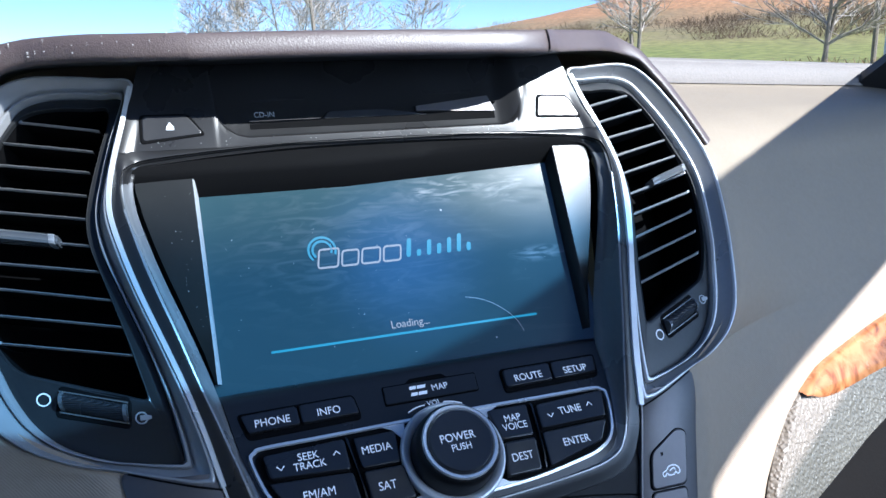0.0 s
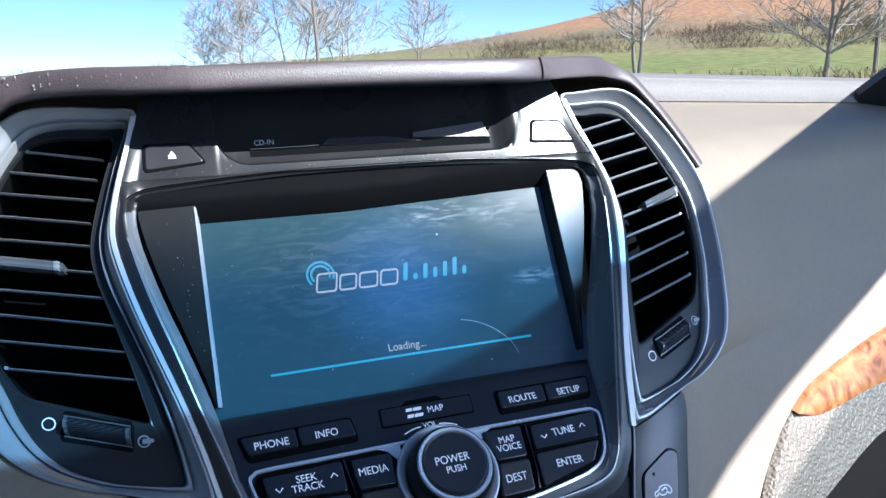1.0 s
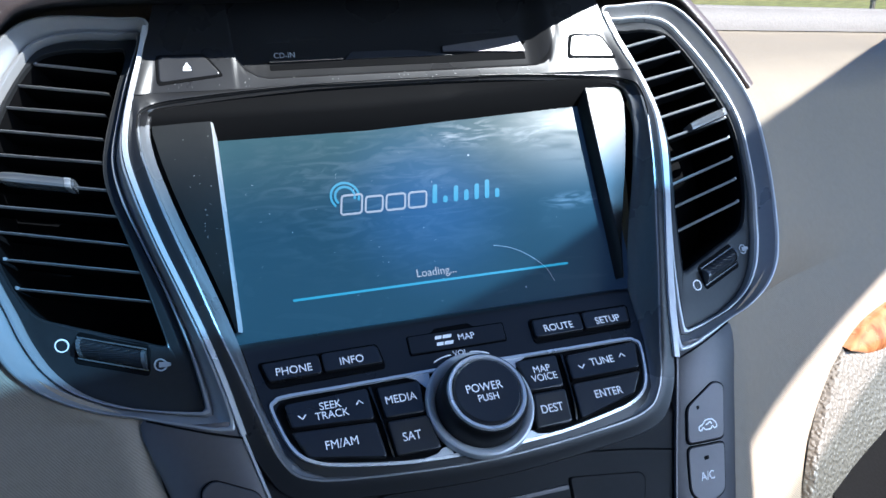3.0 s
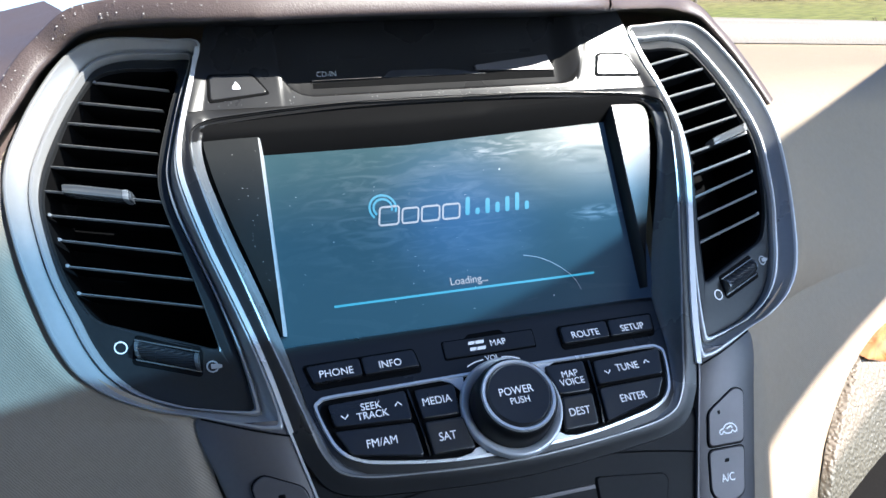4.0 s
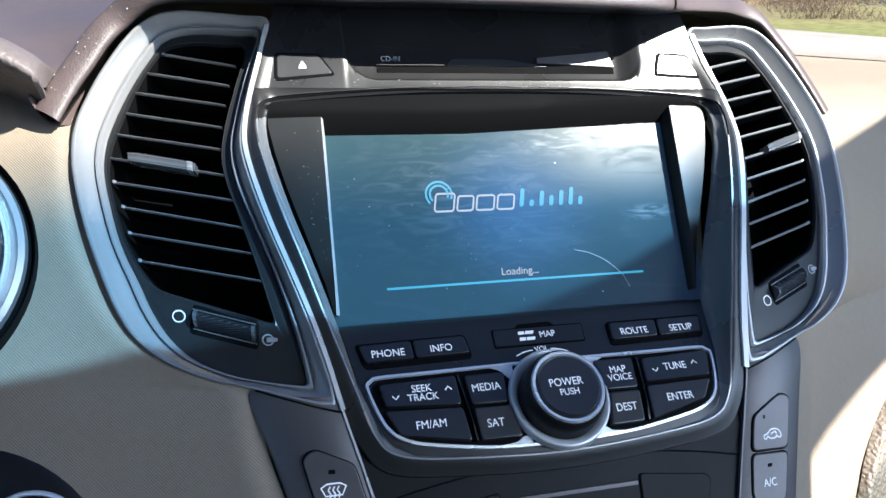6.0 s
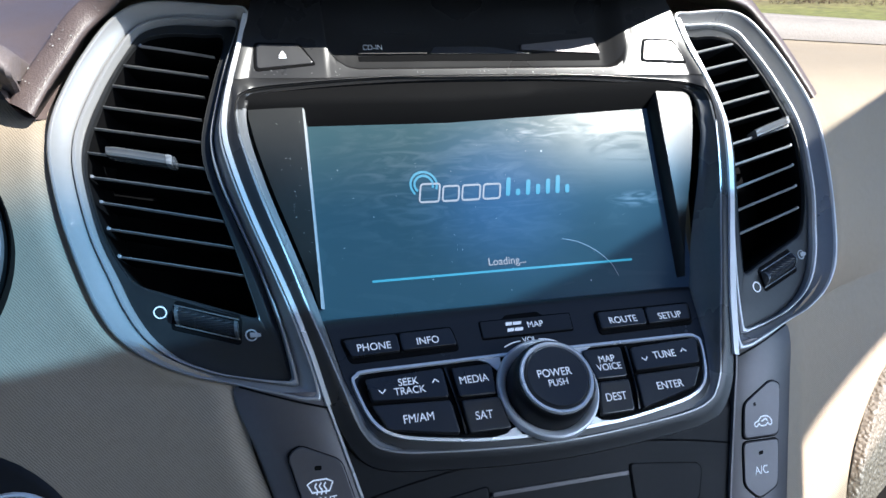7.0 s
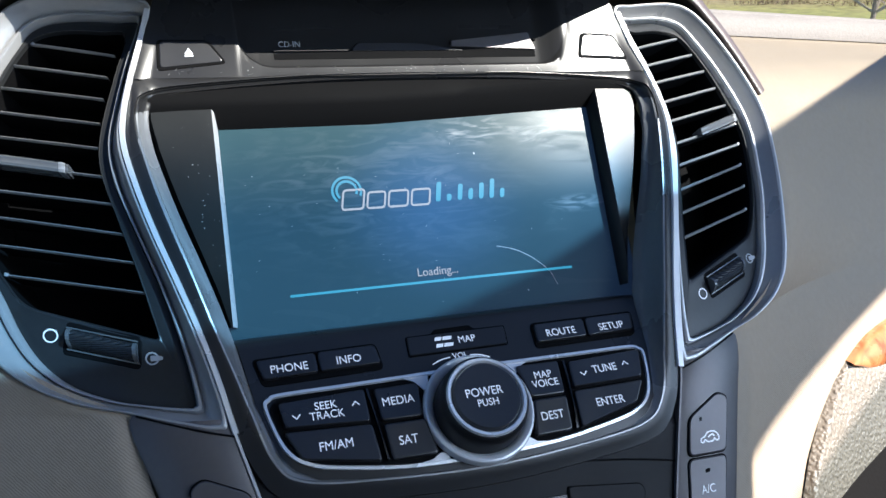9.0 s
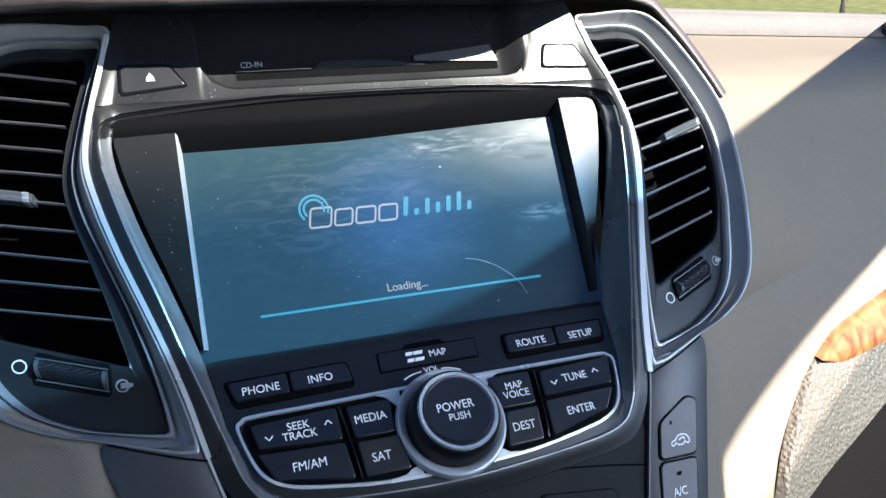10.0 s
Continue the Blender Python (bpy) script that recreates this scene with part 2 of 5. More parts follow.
    t.links.new(last, b.inputs["Base Color"])
    b.inputs["Specular IOR Level"].default_value = 0.06
    return m


RIBBED, WOOD, SCREEN = ribbed(), burl(), screen()
WHITEE = glowing("screen_white", (0.75, 0.80, 0.85), 0.17)
CYANE = glowing("screen_cyan", (0.03, 0.42, 0.62), 0.24)
BARK = material("grey_bark", (0.25, 0.21, 0.175), 0.9, grain=0.6, scale=30, vary=0.3)
TWIG = material("bare_twig", (0.42, 0.37, 0.33), 0.9, vary=0.3, scale=10)
BRUSH = material("brown_scrub", (0.15, 0.105, 0.065), 0.95, vary=0.4, scale=4)
DRY = material("dry_brush", (0.30, 0.21, 0.12), 0.95, vary=0.4, scale=8)
SIDING = material("white_siding", (0.72, 0.73, 0.74), 0.7, vary=0.08, scale=6)
ROOFM = material("grey_shingle", (0.16, 0.15, 0.15), 0.85, vary=0.2, scale=20)


def field():
    """Grass that turns to dry orange growth up the hill."""
    m = material("field_grass", (0.15, 0.17, 0.045), 0.95, vary=0.4, scale=3)
    t = m.node_tree
    b = t.nodes["Principled BSDF"]
    co = t.nodes.new("ShaderNodeTexCoord")
    sep = t.nodes.new("ShaderNodeSeparateXYZ")
    t.links.new(co.outputs["Object"], sep.inputs[0])
    n1 = t.nodes.new("ShaderNodeTexNoise")
    n1.inputs["Scale"].default_value, n1.inputs["Detail"].default_value = 0.07, 8
    t.links.new(co.outputs["Object"], n1.inputs["Vector"])
    ad = t.nodes.new("ShaderNodeMath")
    ad.operation = "MULTIPLY_ADD"
    ad.inputs[1].default_value = 7.0
    t.links.new(n1.outputs["Fac"], ad.inputs[0])
    t.links.new(sep.outputs["Z"], ad.inputs[2])
    r = t.nodes.new("ShaderNodeValToRGB")
    for pos, c in ((0.16, (0.16, 0.19, 0.04, 1)), (0.34, (0.23, 0.21, 0.07, 1)), (0.45, (0.22, 0.17, 0.09, 1)), (0.62, (0.40, 0.21, 0.10, 1))):
        e = r.color_ramp.elements.new(pos)
        e.color = c
    r.color_ramp.elements[0].color = (0.15, 0.19, 0.04, 1)
    r.color_ramp.elements[-1].color = (0.42, 0.22, 0.11, 1)
    dv = t.nodes.new("ShaderNodeMath")
    dv.operation = "DIVIDE"
    dv.inputs[1].default_value = 18.0
    t.links.new(ad.outputs[0], dv.inputs[0])
    t.links.new(dv.outputs[0], r.inputs["Fac"])
    n2 = t.nodes.new("ShaderNodeTexNoise")
    n2.inputs["Scale"].default_value, n2.inputs["Detail"].default_value = 1.3, 8
    t.links.new(co.outputs["Object"], n2.inputs["Vector"])
    mr = t.nodes.new("ShaderNodeMapRange")
    mr.inputs["From Min"].default_value, mr.inputs["From Max"].default_value = 0.3, 0.7
    mr.inputs["To Min"].default_value, mr.inputs["To Max"].default_value = 0.55, 1.35
    t.links.new(n2.outputs["Fac"], mr.inputs["Value"])
    sc = t.nodes.new("ShaderNodeVectorMath")
    sc.operation = "SCALE"
    t.links.new(r.outputs["Color"], sc.inputs[0])
    t.links.new(mr.outputs[0], sc.inputs["Scale"])
    t.links.new(sc.outputs[0], b.inputs["Base Color"])
    return m


def tinted(name, top, bottom, y0, y1):
    """Windscreen glass whose tint fades along its length from y0 to y1."""
    m = bpy.data.materials.new(name)
    m.use_nodes = True
    t = m.node_tree
    t.nodes.clear()
    out = t.nodes.new("ShaderNodeOutputMaterial")
    tr = t.nodes.new("ShaderNodeBsdfTransparent")
    co = t.nodes.new("ShaderNodeTexCoord")
    sep = t.nodes.new("ShaderNodeSeparateXYZ")
    t.links.new(co.outputs["Object"], sep.inputs[0])
    mr = t.nodes.new("ShaderNodeMapRange")
    mr.interpolation_type = "SMOOTHSTEP"
    mr.inputs["From Min"].default_value, mr.inputs["From Max"].default_value = y0, y1
    t.links.new(sep.outputs["Y"], mr.inputs["Value"])
    mx = t.nodes.new("ShaderNodeMixRGB")
    mx.inputs["Color1"].default_value, mx.inputs["Color2"].default_value = (*top, 1), (*bottom, 1)
    t.links.new(mr.outputs[0], mx.inputs["Fac"])
    t.links.new(mx.outputs[0], tr.inputs["Color"])
    gl = t.nodes.new("ShaderNodeBsdfGlossy")
    gl.inputs["Roughness"].default_value = 0.02
    ms = t.nodes.new("ShaderNodeMixShader")
    ms.inputs["Fac"].default_value = 0.03
    t.links.new(tr.outputs[0], ms.inputs[1])
    t.links.new(gl.outputs[0], ms.inputs[2])
    t.links.new(ms.outputs[0], out.inputs["Surface"])
    return m


GRASS = field()
CLEAR = tinted("side_window_glass", (0.72, 0.75, 0.74), (0.72, 0.75, 0.74), -1, 1)
SHADEBAND = tinted("windscreen_shade_band", (0.100, 0.25, 0.43), (0.70, 0.75, 0.75), -0.365, -0.262)


# ---- the curved face of the centre stack ----
ZC = [.70, .80, .90, .967, 1.003, 1.016, 1.028, 1.038, 1.06, 1.10, 1.15, 1.20, 1.30]
YC = [-.20, -.15, -.100, -.067, -.0495, -.0345, -.0185, -.0055, .007, .027, .052, .077, .127]
ZS = [.70, .80, .90, .967, 1.012, 1.04, 1.17, 1.20, 1.30]
YS = [-.20, -.15, -.100, -.067, -.045, -.0262, .0620, .080, .140]
_Z = np.linspace(.70, 1.30, 601)


def smoothed(z, y):
    return np.convolve(np.pad(np.interp(_Z, z, y), 4, mode="reflect", reflect_type="odd"), np.ones(9) / 9, "valid")


_YC, _YS = smoothed(ZC, YC), smoothed(ZS, YS)
U_HALF = [(.0, 1.1395), (.05, 1.1388), (.095, 1.1362), (.117, 1.1335), (.1226, 1.1285), (.1226, 1.1160), (.1182, 1.0990), (.1134, 1.0840), (.1080, 1.0690), (.1016, 1.0500), (.0962, 1.0350), (.0908, 1.0200), (.0840, 1.0040), (.0745, .9965), (.05, .9930), (.0, .9905)]
UW = [p[0] for p in U_HALF[:3:-1]]
UZ = [p[1] for p in U_HALF[:3:-1]]


def face_y(x, z):
    """Depth of the centre stack's face: a concave middle between straighter flanks that fall back to the sides."""
    a = abs(x)
    u = float(np.interp(z, UZ, UW)) if z < 1.1285 else .1225
    wd = .0035 + .0035 * min(1.0, max(0.0, (z - 1.02) / .025))
    s = min(1.0, max(0.0, (a - u + wd) / wd))
    s = s * s * (3 - 2 * s)
    c, f = float(np.interp(z, _Z, _YC)), float(np.interp(z, _Z, _YS))
    d = max(0.0, a - .105)
    return c + (f + .28 * d * d / (d + .02) - c) * s


def frame_at(x, z):
    """Point, direction to the right, direction up, and normal of the face."""
    e = .002
    p = Vector((x, face_y(x, z), z))
    u = (Vector((x + e, face_y(x + e, z), z)) - Vector((x - e, face_y(x - e, z), z))).normalized()
    v = (Vector((x, face_y(x, z + e), z + e)) - Vector((x, face_y(x, z - e), z - e))).normalized()
    return p, u, v, u.cross(v).normalized()


def S(x, z, w=0.0):
    p, _, _, n = frame_at(x, z)
    return p + n * w


# ---- builders ----
def part(name, verts, faces, mat, parent=None, label="", smooth=True):
    me = bpy.data.meshes.new(name)
    me.from_pydata([tuple(v) for v in verts], [], faces)
    bm = bmesh.new()
    bm.from_mesh(me)
    bmesh.ops.recalc_face_normals(bm, faces=bm.faces)
    bm.to_mesh(me)
    bm.free()
    me.materials.append(mat)
    if smooth:
        me.shade_smooth()
        me.set_sharp_from_angle(angle=radians(38))
    ob = new(name, me)
    ob.parent = parent
    if label:
        ob["label"] = label
    return ob


def thing(name, label, category, group="", kind="", at=(0, 0, 0)):
    ob = new(name)
    return tagged(ob, label, category, group, kind)


def spline(pts, k=6, closed=False):
    """A smooth run through points of any dimension, k steps a span."""
    P = [np.array(p, float) for p in pts]
    n = len(P)
    out = []
    for i in range(n if closed else n - 1):
        a, b = P[i], P[(i + 1) % n]
        p0 = P[(i - 1) % n] if closed or i > 0 else 2 * a - b
        p3 = P[(i + 2) % n] if closed or i < n - 2 else 2 * b - a
        for j in range(k):
            t = j / k
            out.append(0.5 * (2 * a + (b - p0) * t + (2 * p0 - 5 * a + 4 * b - p3) * t * t + (3 * a - p0 - 3 * b + p3) * t ** 3))
    if not closed:
        out.append(P[-1])
    return out


def strip(name, A, B, prof, mat, parent=None, closed=False, k=5, label="", lift=0.0):
    """A band on the face between two outlines, its section given by (fraction across, height)."""
    a, b = spline(A, k, closed), spline(B, k, closed)
    verts, faces, m, n = [], [], len(prof), len(a)
    for p, q in zip(a, b):
        for f, w in prof:
            c = p + (q - p) * f
            verts.append(S(c[0], c[1], w + lift))
    for i in range(n if closed else n - 1):
        j = (i + 1) % n
        for r in range(m - 1):
            faces.append((i * m + r, i * m + r + 1, j * m + r + 1, j * m + r))
    return part(name, verts, faces, mat, parent, label)


def sheet(name, rows, mat, parent=None, k=6, label=""):
    """A smooth skin through rows of points in space."""
    cols = [spline(r, k) for r in rows]
    n = len(cols[0])
    grid = list(zip(*[spline([c[i] for c in cols], k) for i in range(n)]))
    verts = [p for row in grid for p in row]
    faces = [(i * n + j, i * n + j + 1, (i + 1) * n + j + 1, (i + 1) * n + j) for i in range(len(grid) - 1) for j in range(n - 1)]
    return part(name, verts, faces, mat, parent, label)


def rounded(pts, r, n=4):
    out, m = [], len(pts)
    for i in range(m):
        a, b, c = (np.array(pts[(i + d) % m], float) for d in (-1, 0, 1))
        e, f = a - b, c - b
        r1 = min(r, .45 * np.linalg.norm(e), .45 * np.linalg.norm(f))
        p, q = b + e / np.linalg.norm(e) * r1, b + f / np.linalg.norm(f) * r1
        for j in range(n + 1):
            t = j / n
            out.append((1 - t) ** 2 * p + 2 * t * (1 - t) * b + t * t * q)
    return out


def plate(name, pts, w0, w1, mat, parent=None, r=.0012, bevel=.0006, label="", dish=0.0, flat=False):
    """A raised key or plate on the face: outline of (x, z), its foot and top heights, a rounded rim."""
    o = rounded(pts, r)
    c = sum(o) / len(o)
    size = max(np.linalg.norm(p - c) for p in o)
    rings = [(1.0, w0), (1.0, w1 - bevel), (1 - .35 * bevel / size, w1 - .3 * bevel), (1 - bevel * 1.1 / size, w1), (1 - bevel * 1.5 / size, w1), (.45, w1 - dish * .8)]
    verts, faces, m = [], [], len(o)
    f0, fu, fv, fn = frame_at(c[0], c[1])

    def spot_on(q, w):
        if flat:
            return f0 + fu * ((q[0] - c[0]) / max(fu.x, .5)) + fv * ((q[1] - c[1]) / fv.z) + fn * w
        return S(q[0], q[1], w)

    for s_, w in rings:
        for p in o:
            verts.append(spot_on(c + (p - c) * s_, w))
    for a in range(len(rings) - 1):
        for i in range(m):
            j = (i + 1) % m
            faces.append((a * m + i, a * m + j, (a + 1) * m + j, (a + 1) * m + i))
    verts.append(spot_on(c, w1 - dish))
    for i in range(m):
        faces.append(((len(rings) - 1) * m + i, (len(rings) - 1) * m + (i + 1) % m, len(verts) - 1))
    return part(name, verts, faces, mat, parent, label)


def path_tube(name, pts3, rad, mat, parent=None, sides=8, closed=False, label=""):
    """A round bar along points in space."""
    P = [Vector(p) for p in pts3]
    n = len(P)
    verts, faces = [], []
    for i, p in enumerate(P):
        d = (P[(i + 1) % n] - P[i - 1]) if closed or 0 < i < n - 1 else (P[1] - P[0] if i == 0 else P[-1] - P[-2])
        d.normalize()
        a = d.cross(Vector((0, 0, 1)))
        if a.length < .1:
            a = d.cross(Vector((0, 1, 0)))
        a.normalize()
        b = d.cross(a)
        rr = rad(i / max(1, n - 1)) if callable(rad) else rad
        for s_ in range(sides):
            t = 2 * math.pi * s_ / sides
            verts.append(p + (a * math.cos(t) + b * math.sin(t)) * rr)
    for i in range(n if closed else n - 1):
        j = (i + 1) % n
        for s_ in range(sides):
            s2 = (s_ + 1) % sides
            faces.append((i * sides + s_, i * sides + s2, j * sides + s2, j * sides + s_))
    if not closed:
        faces += [tuple(range(sides)), tuple(range((n - 1) * sides, n * sides))]
    return part(name, verts, faces, mat, parent, label)


def line_on(name, pts, width, w, mat, parent=None, closed=False, k=5, thick=.0003, label=""):
    """A printed or inlaid line on the face along (x, z) points."""
    c = spline(pts, k, closed)
    n = len(c)
    verts, faces = [], []
    for i, p in enumerate(c):
        d = (c[(i + 1) % n] - c[i - 1]) if closed or 0 < i < n - 1 else (c[1] - c[0] if i == 0 else c[-1] - c[-2])
        _, u, v, _ = frame_at(p[0], p[1])
        st = v.z
        d3 = np.array((d[0], d[1] / st))
        d3 /= np.linalg.norm(d3) + 1e-12
        o = np.array((-d3[1], d3[0] * st)) * width / 2
        for q, h in ((p + o, w), (p + o * .7, w + thick), (p - o * .7, w + thick), (p - o, w)):
            verts.append(S(q[0], q[1], h))
    for i in range(n if closed else n - 1):
        j = (i + 1) % n
        for r in range(3):
            faces.append((i * 4 + r, i * 4 + r + 1, j * 4 + r + 1, j * 4 + r))
    return part(name, verts, faces, mat, parent, label)


def text_on(body, x, z, w, size, mat, parent=None, bold=.0, name="lettering", squeeze=1.0, turn=0.0, basis=None):
    """Lettering printed on the face, centred at (x, z)."""
    cu = bpy.data.curves.new(name, "FONT")
    cu.body, cu.size, cu.align_x, cu.align_y = body, size, "CENTER", "CENTER"
    cu.offset, cu.extrude, cu.space_line = bold, .00008, .86
    tmp = bpy.data.objects.new(name, cu)
    me = bpy.data.meshes.new_from_object(tmp)
    bpy.data.objects.remove(tmp)
    bpy.data.curves.remove(cu)
    p, u, v, n = basis or frame_at(x, z)
    c, s_ = math.cos(turn), math.sin(turn)
    for q in me.vertices:
        a, b, h = q.co
        a *= squeeze
        a, b = a * c - b * s_, a * s_ + b * c
        q.co = p + u * a + v * b + n * (w + h)
    me.materials.clear()
    me.materials.append(mat)
    me.name = name
    ob = new(name, me)
    ob.parent = parent
    return ob


def mir(pts, side):
    return [(p[0] * side, *p[1:]) for p in pts]


# ---- air vents: outlines as (distance from the middle, height) ----
V_OUT = [(.1130, 1.1690), (.126, 1.1718), (.150, 1.1728), (.165, 1.1700), (.1765, 1.1620), (.1880, 1.1475), (.1955, 1.1350), (.2010, 1.1230), (.2030, 1.1110),
         (.2015, 1.0970), (.1970, 1.0790), (.1900, 1.0600), (.1845, 1.0490), (.1775, 1.0400), (.1660, 1.0325), (.150, 1.0268), (.1345, 1.0240), (.1160, 1.0196),
         (.1030, 1.0166), (.0986, 1.0190), (.1046, 1.0412), (.1126, 1.0630), (.1207, 1.0840), (.1264, 1.1020), (.1292, 1.1160), (.1265, 1.1310), (.1205, 1.1480)]
V_IN = [(.1205, 1.1645), (.130, 1.1662), (.150, 1.1665), (.1630, 1.1630), (.1705, 1.1545), (.1790, 1.1420), (.1860, 1.1290), (.1905, 1.1175), (.1918, 1.1065),
        (.1898, 1.0940), (.1850, 1.0770), (.1775, 1.0618), (.1725, 1.0515), (.1650, 1.0415), (.1545, 1.0340), (.1400, 1.0292), (.1280, 1.0272), (.1140, 1.0258),
        (.1110, 1.0262), (.1105, 1.0290), (.1135, 1.0440), (.1200, 1.0650), (.1280, 1.0850), (.1345, 1.1020), (.1360, 1.1160), (.1325, 1.1300), (.1270, 1.1470)]
V_GRILLE = [(.1265, 1.1605), (.136, 1.1618), (.1500, 1.1622), (.1620, 1.1598), (.1695, 1.1530), (.1778, 1.1400), (.1840, 1.1270), (.1885, 1.1160), (.1900, 1.1060),
            (.1880, 1.0940), (.1832, 1.0790), (.1770, 1.0680), (.1705, 1.0612), (.1600, 1.0580), (.1500, 1.0555), (.1400, 1.0530), (.1320, 1.0510), (.1255, 1.0492),
            (.1232, 1.0492), (.1230, 1.0510), (.1250, 1.0580), (.1290, 1.0720), (.1345, 1.0890), (.1393, 1.1040), (.1403, 1.1150), (.1375, 1.1280), (.1320, 1.1440)]
SLATS = [(.1325, 1.1488, .1630, 1.1532), (.1362, 1.1400, .1720, 1.1447), (.1385, 1.1313, .1785, 1.1360), (.1405, 1.1217, .1845, 1.1271), (.1415, 1.1124, .1880, 1.1179),
         (.1400, 1.1016, .1890, 1.1078), (.1380, 1.0916, .1862, 1.0977), (.1345, 1.0807, .1826, 1.0877), (.1305, 1.0705, .1800, 1.0774), (.1275, 1.0600, .1760, 1.0668)]


def bar_on(name, a, b, sec, mat, parent, n=10, body=None, front=0, cap=1.0, straight=False):
    """A blade along the face from a to b; its section as (up, out) pairs."""
    vs, fs, m = [], [], len(sec)
    a, b = np.array(a), np.array(b)
    if straight:
        outer = max((a, b), key=lambda p: abs(p[0]))
        inner = min((a, b), key=lambda p: abs(p[0]))
        fo = frame_at(*outer)
        tangent = (S(*outer) - S(*(outer + (inner - outer) * .45))) / .45
        fi = (fo[0] - tangent, *fo[1:])
        fa, fb = (fo, fi) if outer is a else (fi, fo)
    for i in range(n + 1):
        p = a + (b - a) * i / n
        q, u, v, nn = (fa[0] + (fb[0] - fa[0]) * i / n, *fa[1:]) if straight else frame_at(p[0], p[1])
        k = cap if i in (0, n) else (1 - (1 - cap) * .3 if i in (1, n - 1) else 1)
        m0 = min(w for _, w in sec)
        for up, w in sec:
            vs.append(q + v * up * k + nn * (m0 + (w - m0) * k))
    for i in range(n):
        for r in range(m):
            fs.append((i * m + r, i * m + (r + 1) % m, (i + 1) * m + (r + 1) % m, (i + 1) * m + r))
    fs += [tuple(range(m)), tuple(range(n * m, n * m + m))]
    ob = part(name, vs, fs, mat, parent)
    if body:
        ob.data.materials.append(body)
        for k, f in enumerate(ob.data.polygons):
            f.material_index = 0 if k < n * m and k % m < front else 1
    return ob


def vent_band(name, out, inn, prof, mat, parent, label=""):
    """The moulded band round a vent: it stands proud along the outer flank and runs down to the slats."""
    a, b = spline(out, 7, True), spline(inn, 7, True)
    verts, faces, m, n = [], [], len(prof), len(a)
    for p, q in zip(a, b):
        t = min(1, max(0, (abs(p[0]) - .132) / .034))
        lift = .0018 * t * t * (3 - 2 * t)
        for f, w in prof:
            c = p + (q - p) * f
            verts.append(S(c[0], c[1], w + lift * min(1, max(0, (.84 - f) / .6))))
    for i in range(n):
        j = (i + 1) % n
        faces += [(i * m + r, i * m + r + 1, j * m + r + 1, j * m + r) for r in range(m - 1)]
    return part(name, verts, faces, mat, parent, label)


def air_vent(side):
    v = thing("air_vent", "dashboard air vent with satin silver surround and black horizontal slats", "air vent", "dashboard air vents")
    wide = lambda pts: [(x + .0018 * min(1, max(0, (x - .150) / .03)), z) for x, z in pts] if side > 0 else pts
    out, inn, gr = mir(V_OUT, side), mir(wide(V_IN), side), mir(wide(V_GRILLE), side)
    # right vent: sun on the rims and shade in the channel are painted in
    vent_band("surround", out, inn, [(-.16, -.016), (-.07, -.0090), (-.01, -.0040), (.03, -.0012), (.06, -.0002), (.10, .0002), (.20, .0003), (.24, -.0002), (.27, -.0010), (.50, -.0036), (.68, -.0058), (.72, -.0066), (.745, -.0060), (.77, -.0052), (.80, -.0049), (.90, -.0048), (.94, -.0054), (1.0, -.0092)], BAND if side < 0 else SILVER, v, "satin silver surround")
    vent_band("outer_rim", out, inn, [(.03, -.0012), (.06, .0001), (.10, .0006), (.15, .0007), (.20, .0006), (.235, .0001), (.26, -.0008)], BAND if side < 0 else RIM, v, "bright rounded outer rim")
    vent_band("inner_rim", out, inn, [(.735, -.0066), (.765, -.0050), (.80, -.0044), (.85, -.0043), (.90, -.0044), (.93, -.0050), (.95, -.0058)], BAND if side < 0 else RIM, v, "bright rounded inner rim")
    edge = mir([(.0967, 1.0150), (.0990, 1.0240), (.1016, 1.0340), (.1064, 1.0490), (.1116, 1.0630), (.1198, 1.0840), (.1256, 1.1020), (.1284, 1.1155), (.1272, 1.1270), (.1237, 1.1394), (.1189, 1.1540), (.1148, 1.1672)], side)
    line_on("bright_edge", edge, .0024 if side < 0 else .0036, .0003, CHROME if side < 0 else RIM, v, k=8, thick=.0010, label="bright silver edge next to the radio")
    strip("frame", inn, gr, [(-.05, -.0090), (.1, -.0082), (.5, -.0080), (.86, -.0082), (.93, -.0078), (.97, -.0082), (1.0, -.0104)], VENTF, v, True, label="black inner frame")
    # duct and slat bodies near-black: the depth's shade is in their colour
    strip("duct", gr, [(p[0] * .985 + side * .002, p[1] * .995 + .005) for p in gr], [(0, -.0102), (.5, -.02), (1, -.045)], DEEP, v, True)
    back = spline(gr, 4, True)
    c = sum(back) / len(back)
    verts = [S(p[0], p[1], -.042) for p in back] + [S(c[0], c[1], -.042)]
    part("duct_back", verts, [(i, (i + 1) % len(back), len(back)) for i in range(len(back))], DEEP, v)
    thick = .9 if side < 0 else 1.35
    sec = [(a * thick, b) for a, b in ((-.0006, -.0104), (-.00045, -.0092), (.0, -.0087), (.0004, -.0092), (.0005, -.0104))] + [(.0014, -.026), (.0006, -.027)]
    rise = .0044 if side < 0 else .0058
    for x0, z0, x1, z1 in SLATS:
        z0, z1 = z0 + rise, z1 + rise
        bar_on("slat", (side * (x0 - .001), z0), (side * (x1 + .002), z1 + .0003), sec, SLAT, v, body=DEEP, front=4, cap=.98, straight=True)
        bar_on("slat_pin", (side * (x1 + .001), z1 + .0003), (side * (x1 + .0024), z1 + .0005), [(-.0009, -.0104), (-.0008, -.0088), (.0008, -.0088), (.0009, -.0104)], SLAT, v, n=2, cap=.8)
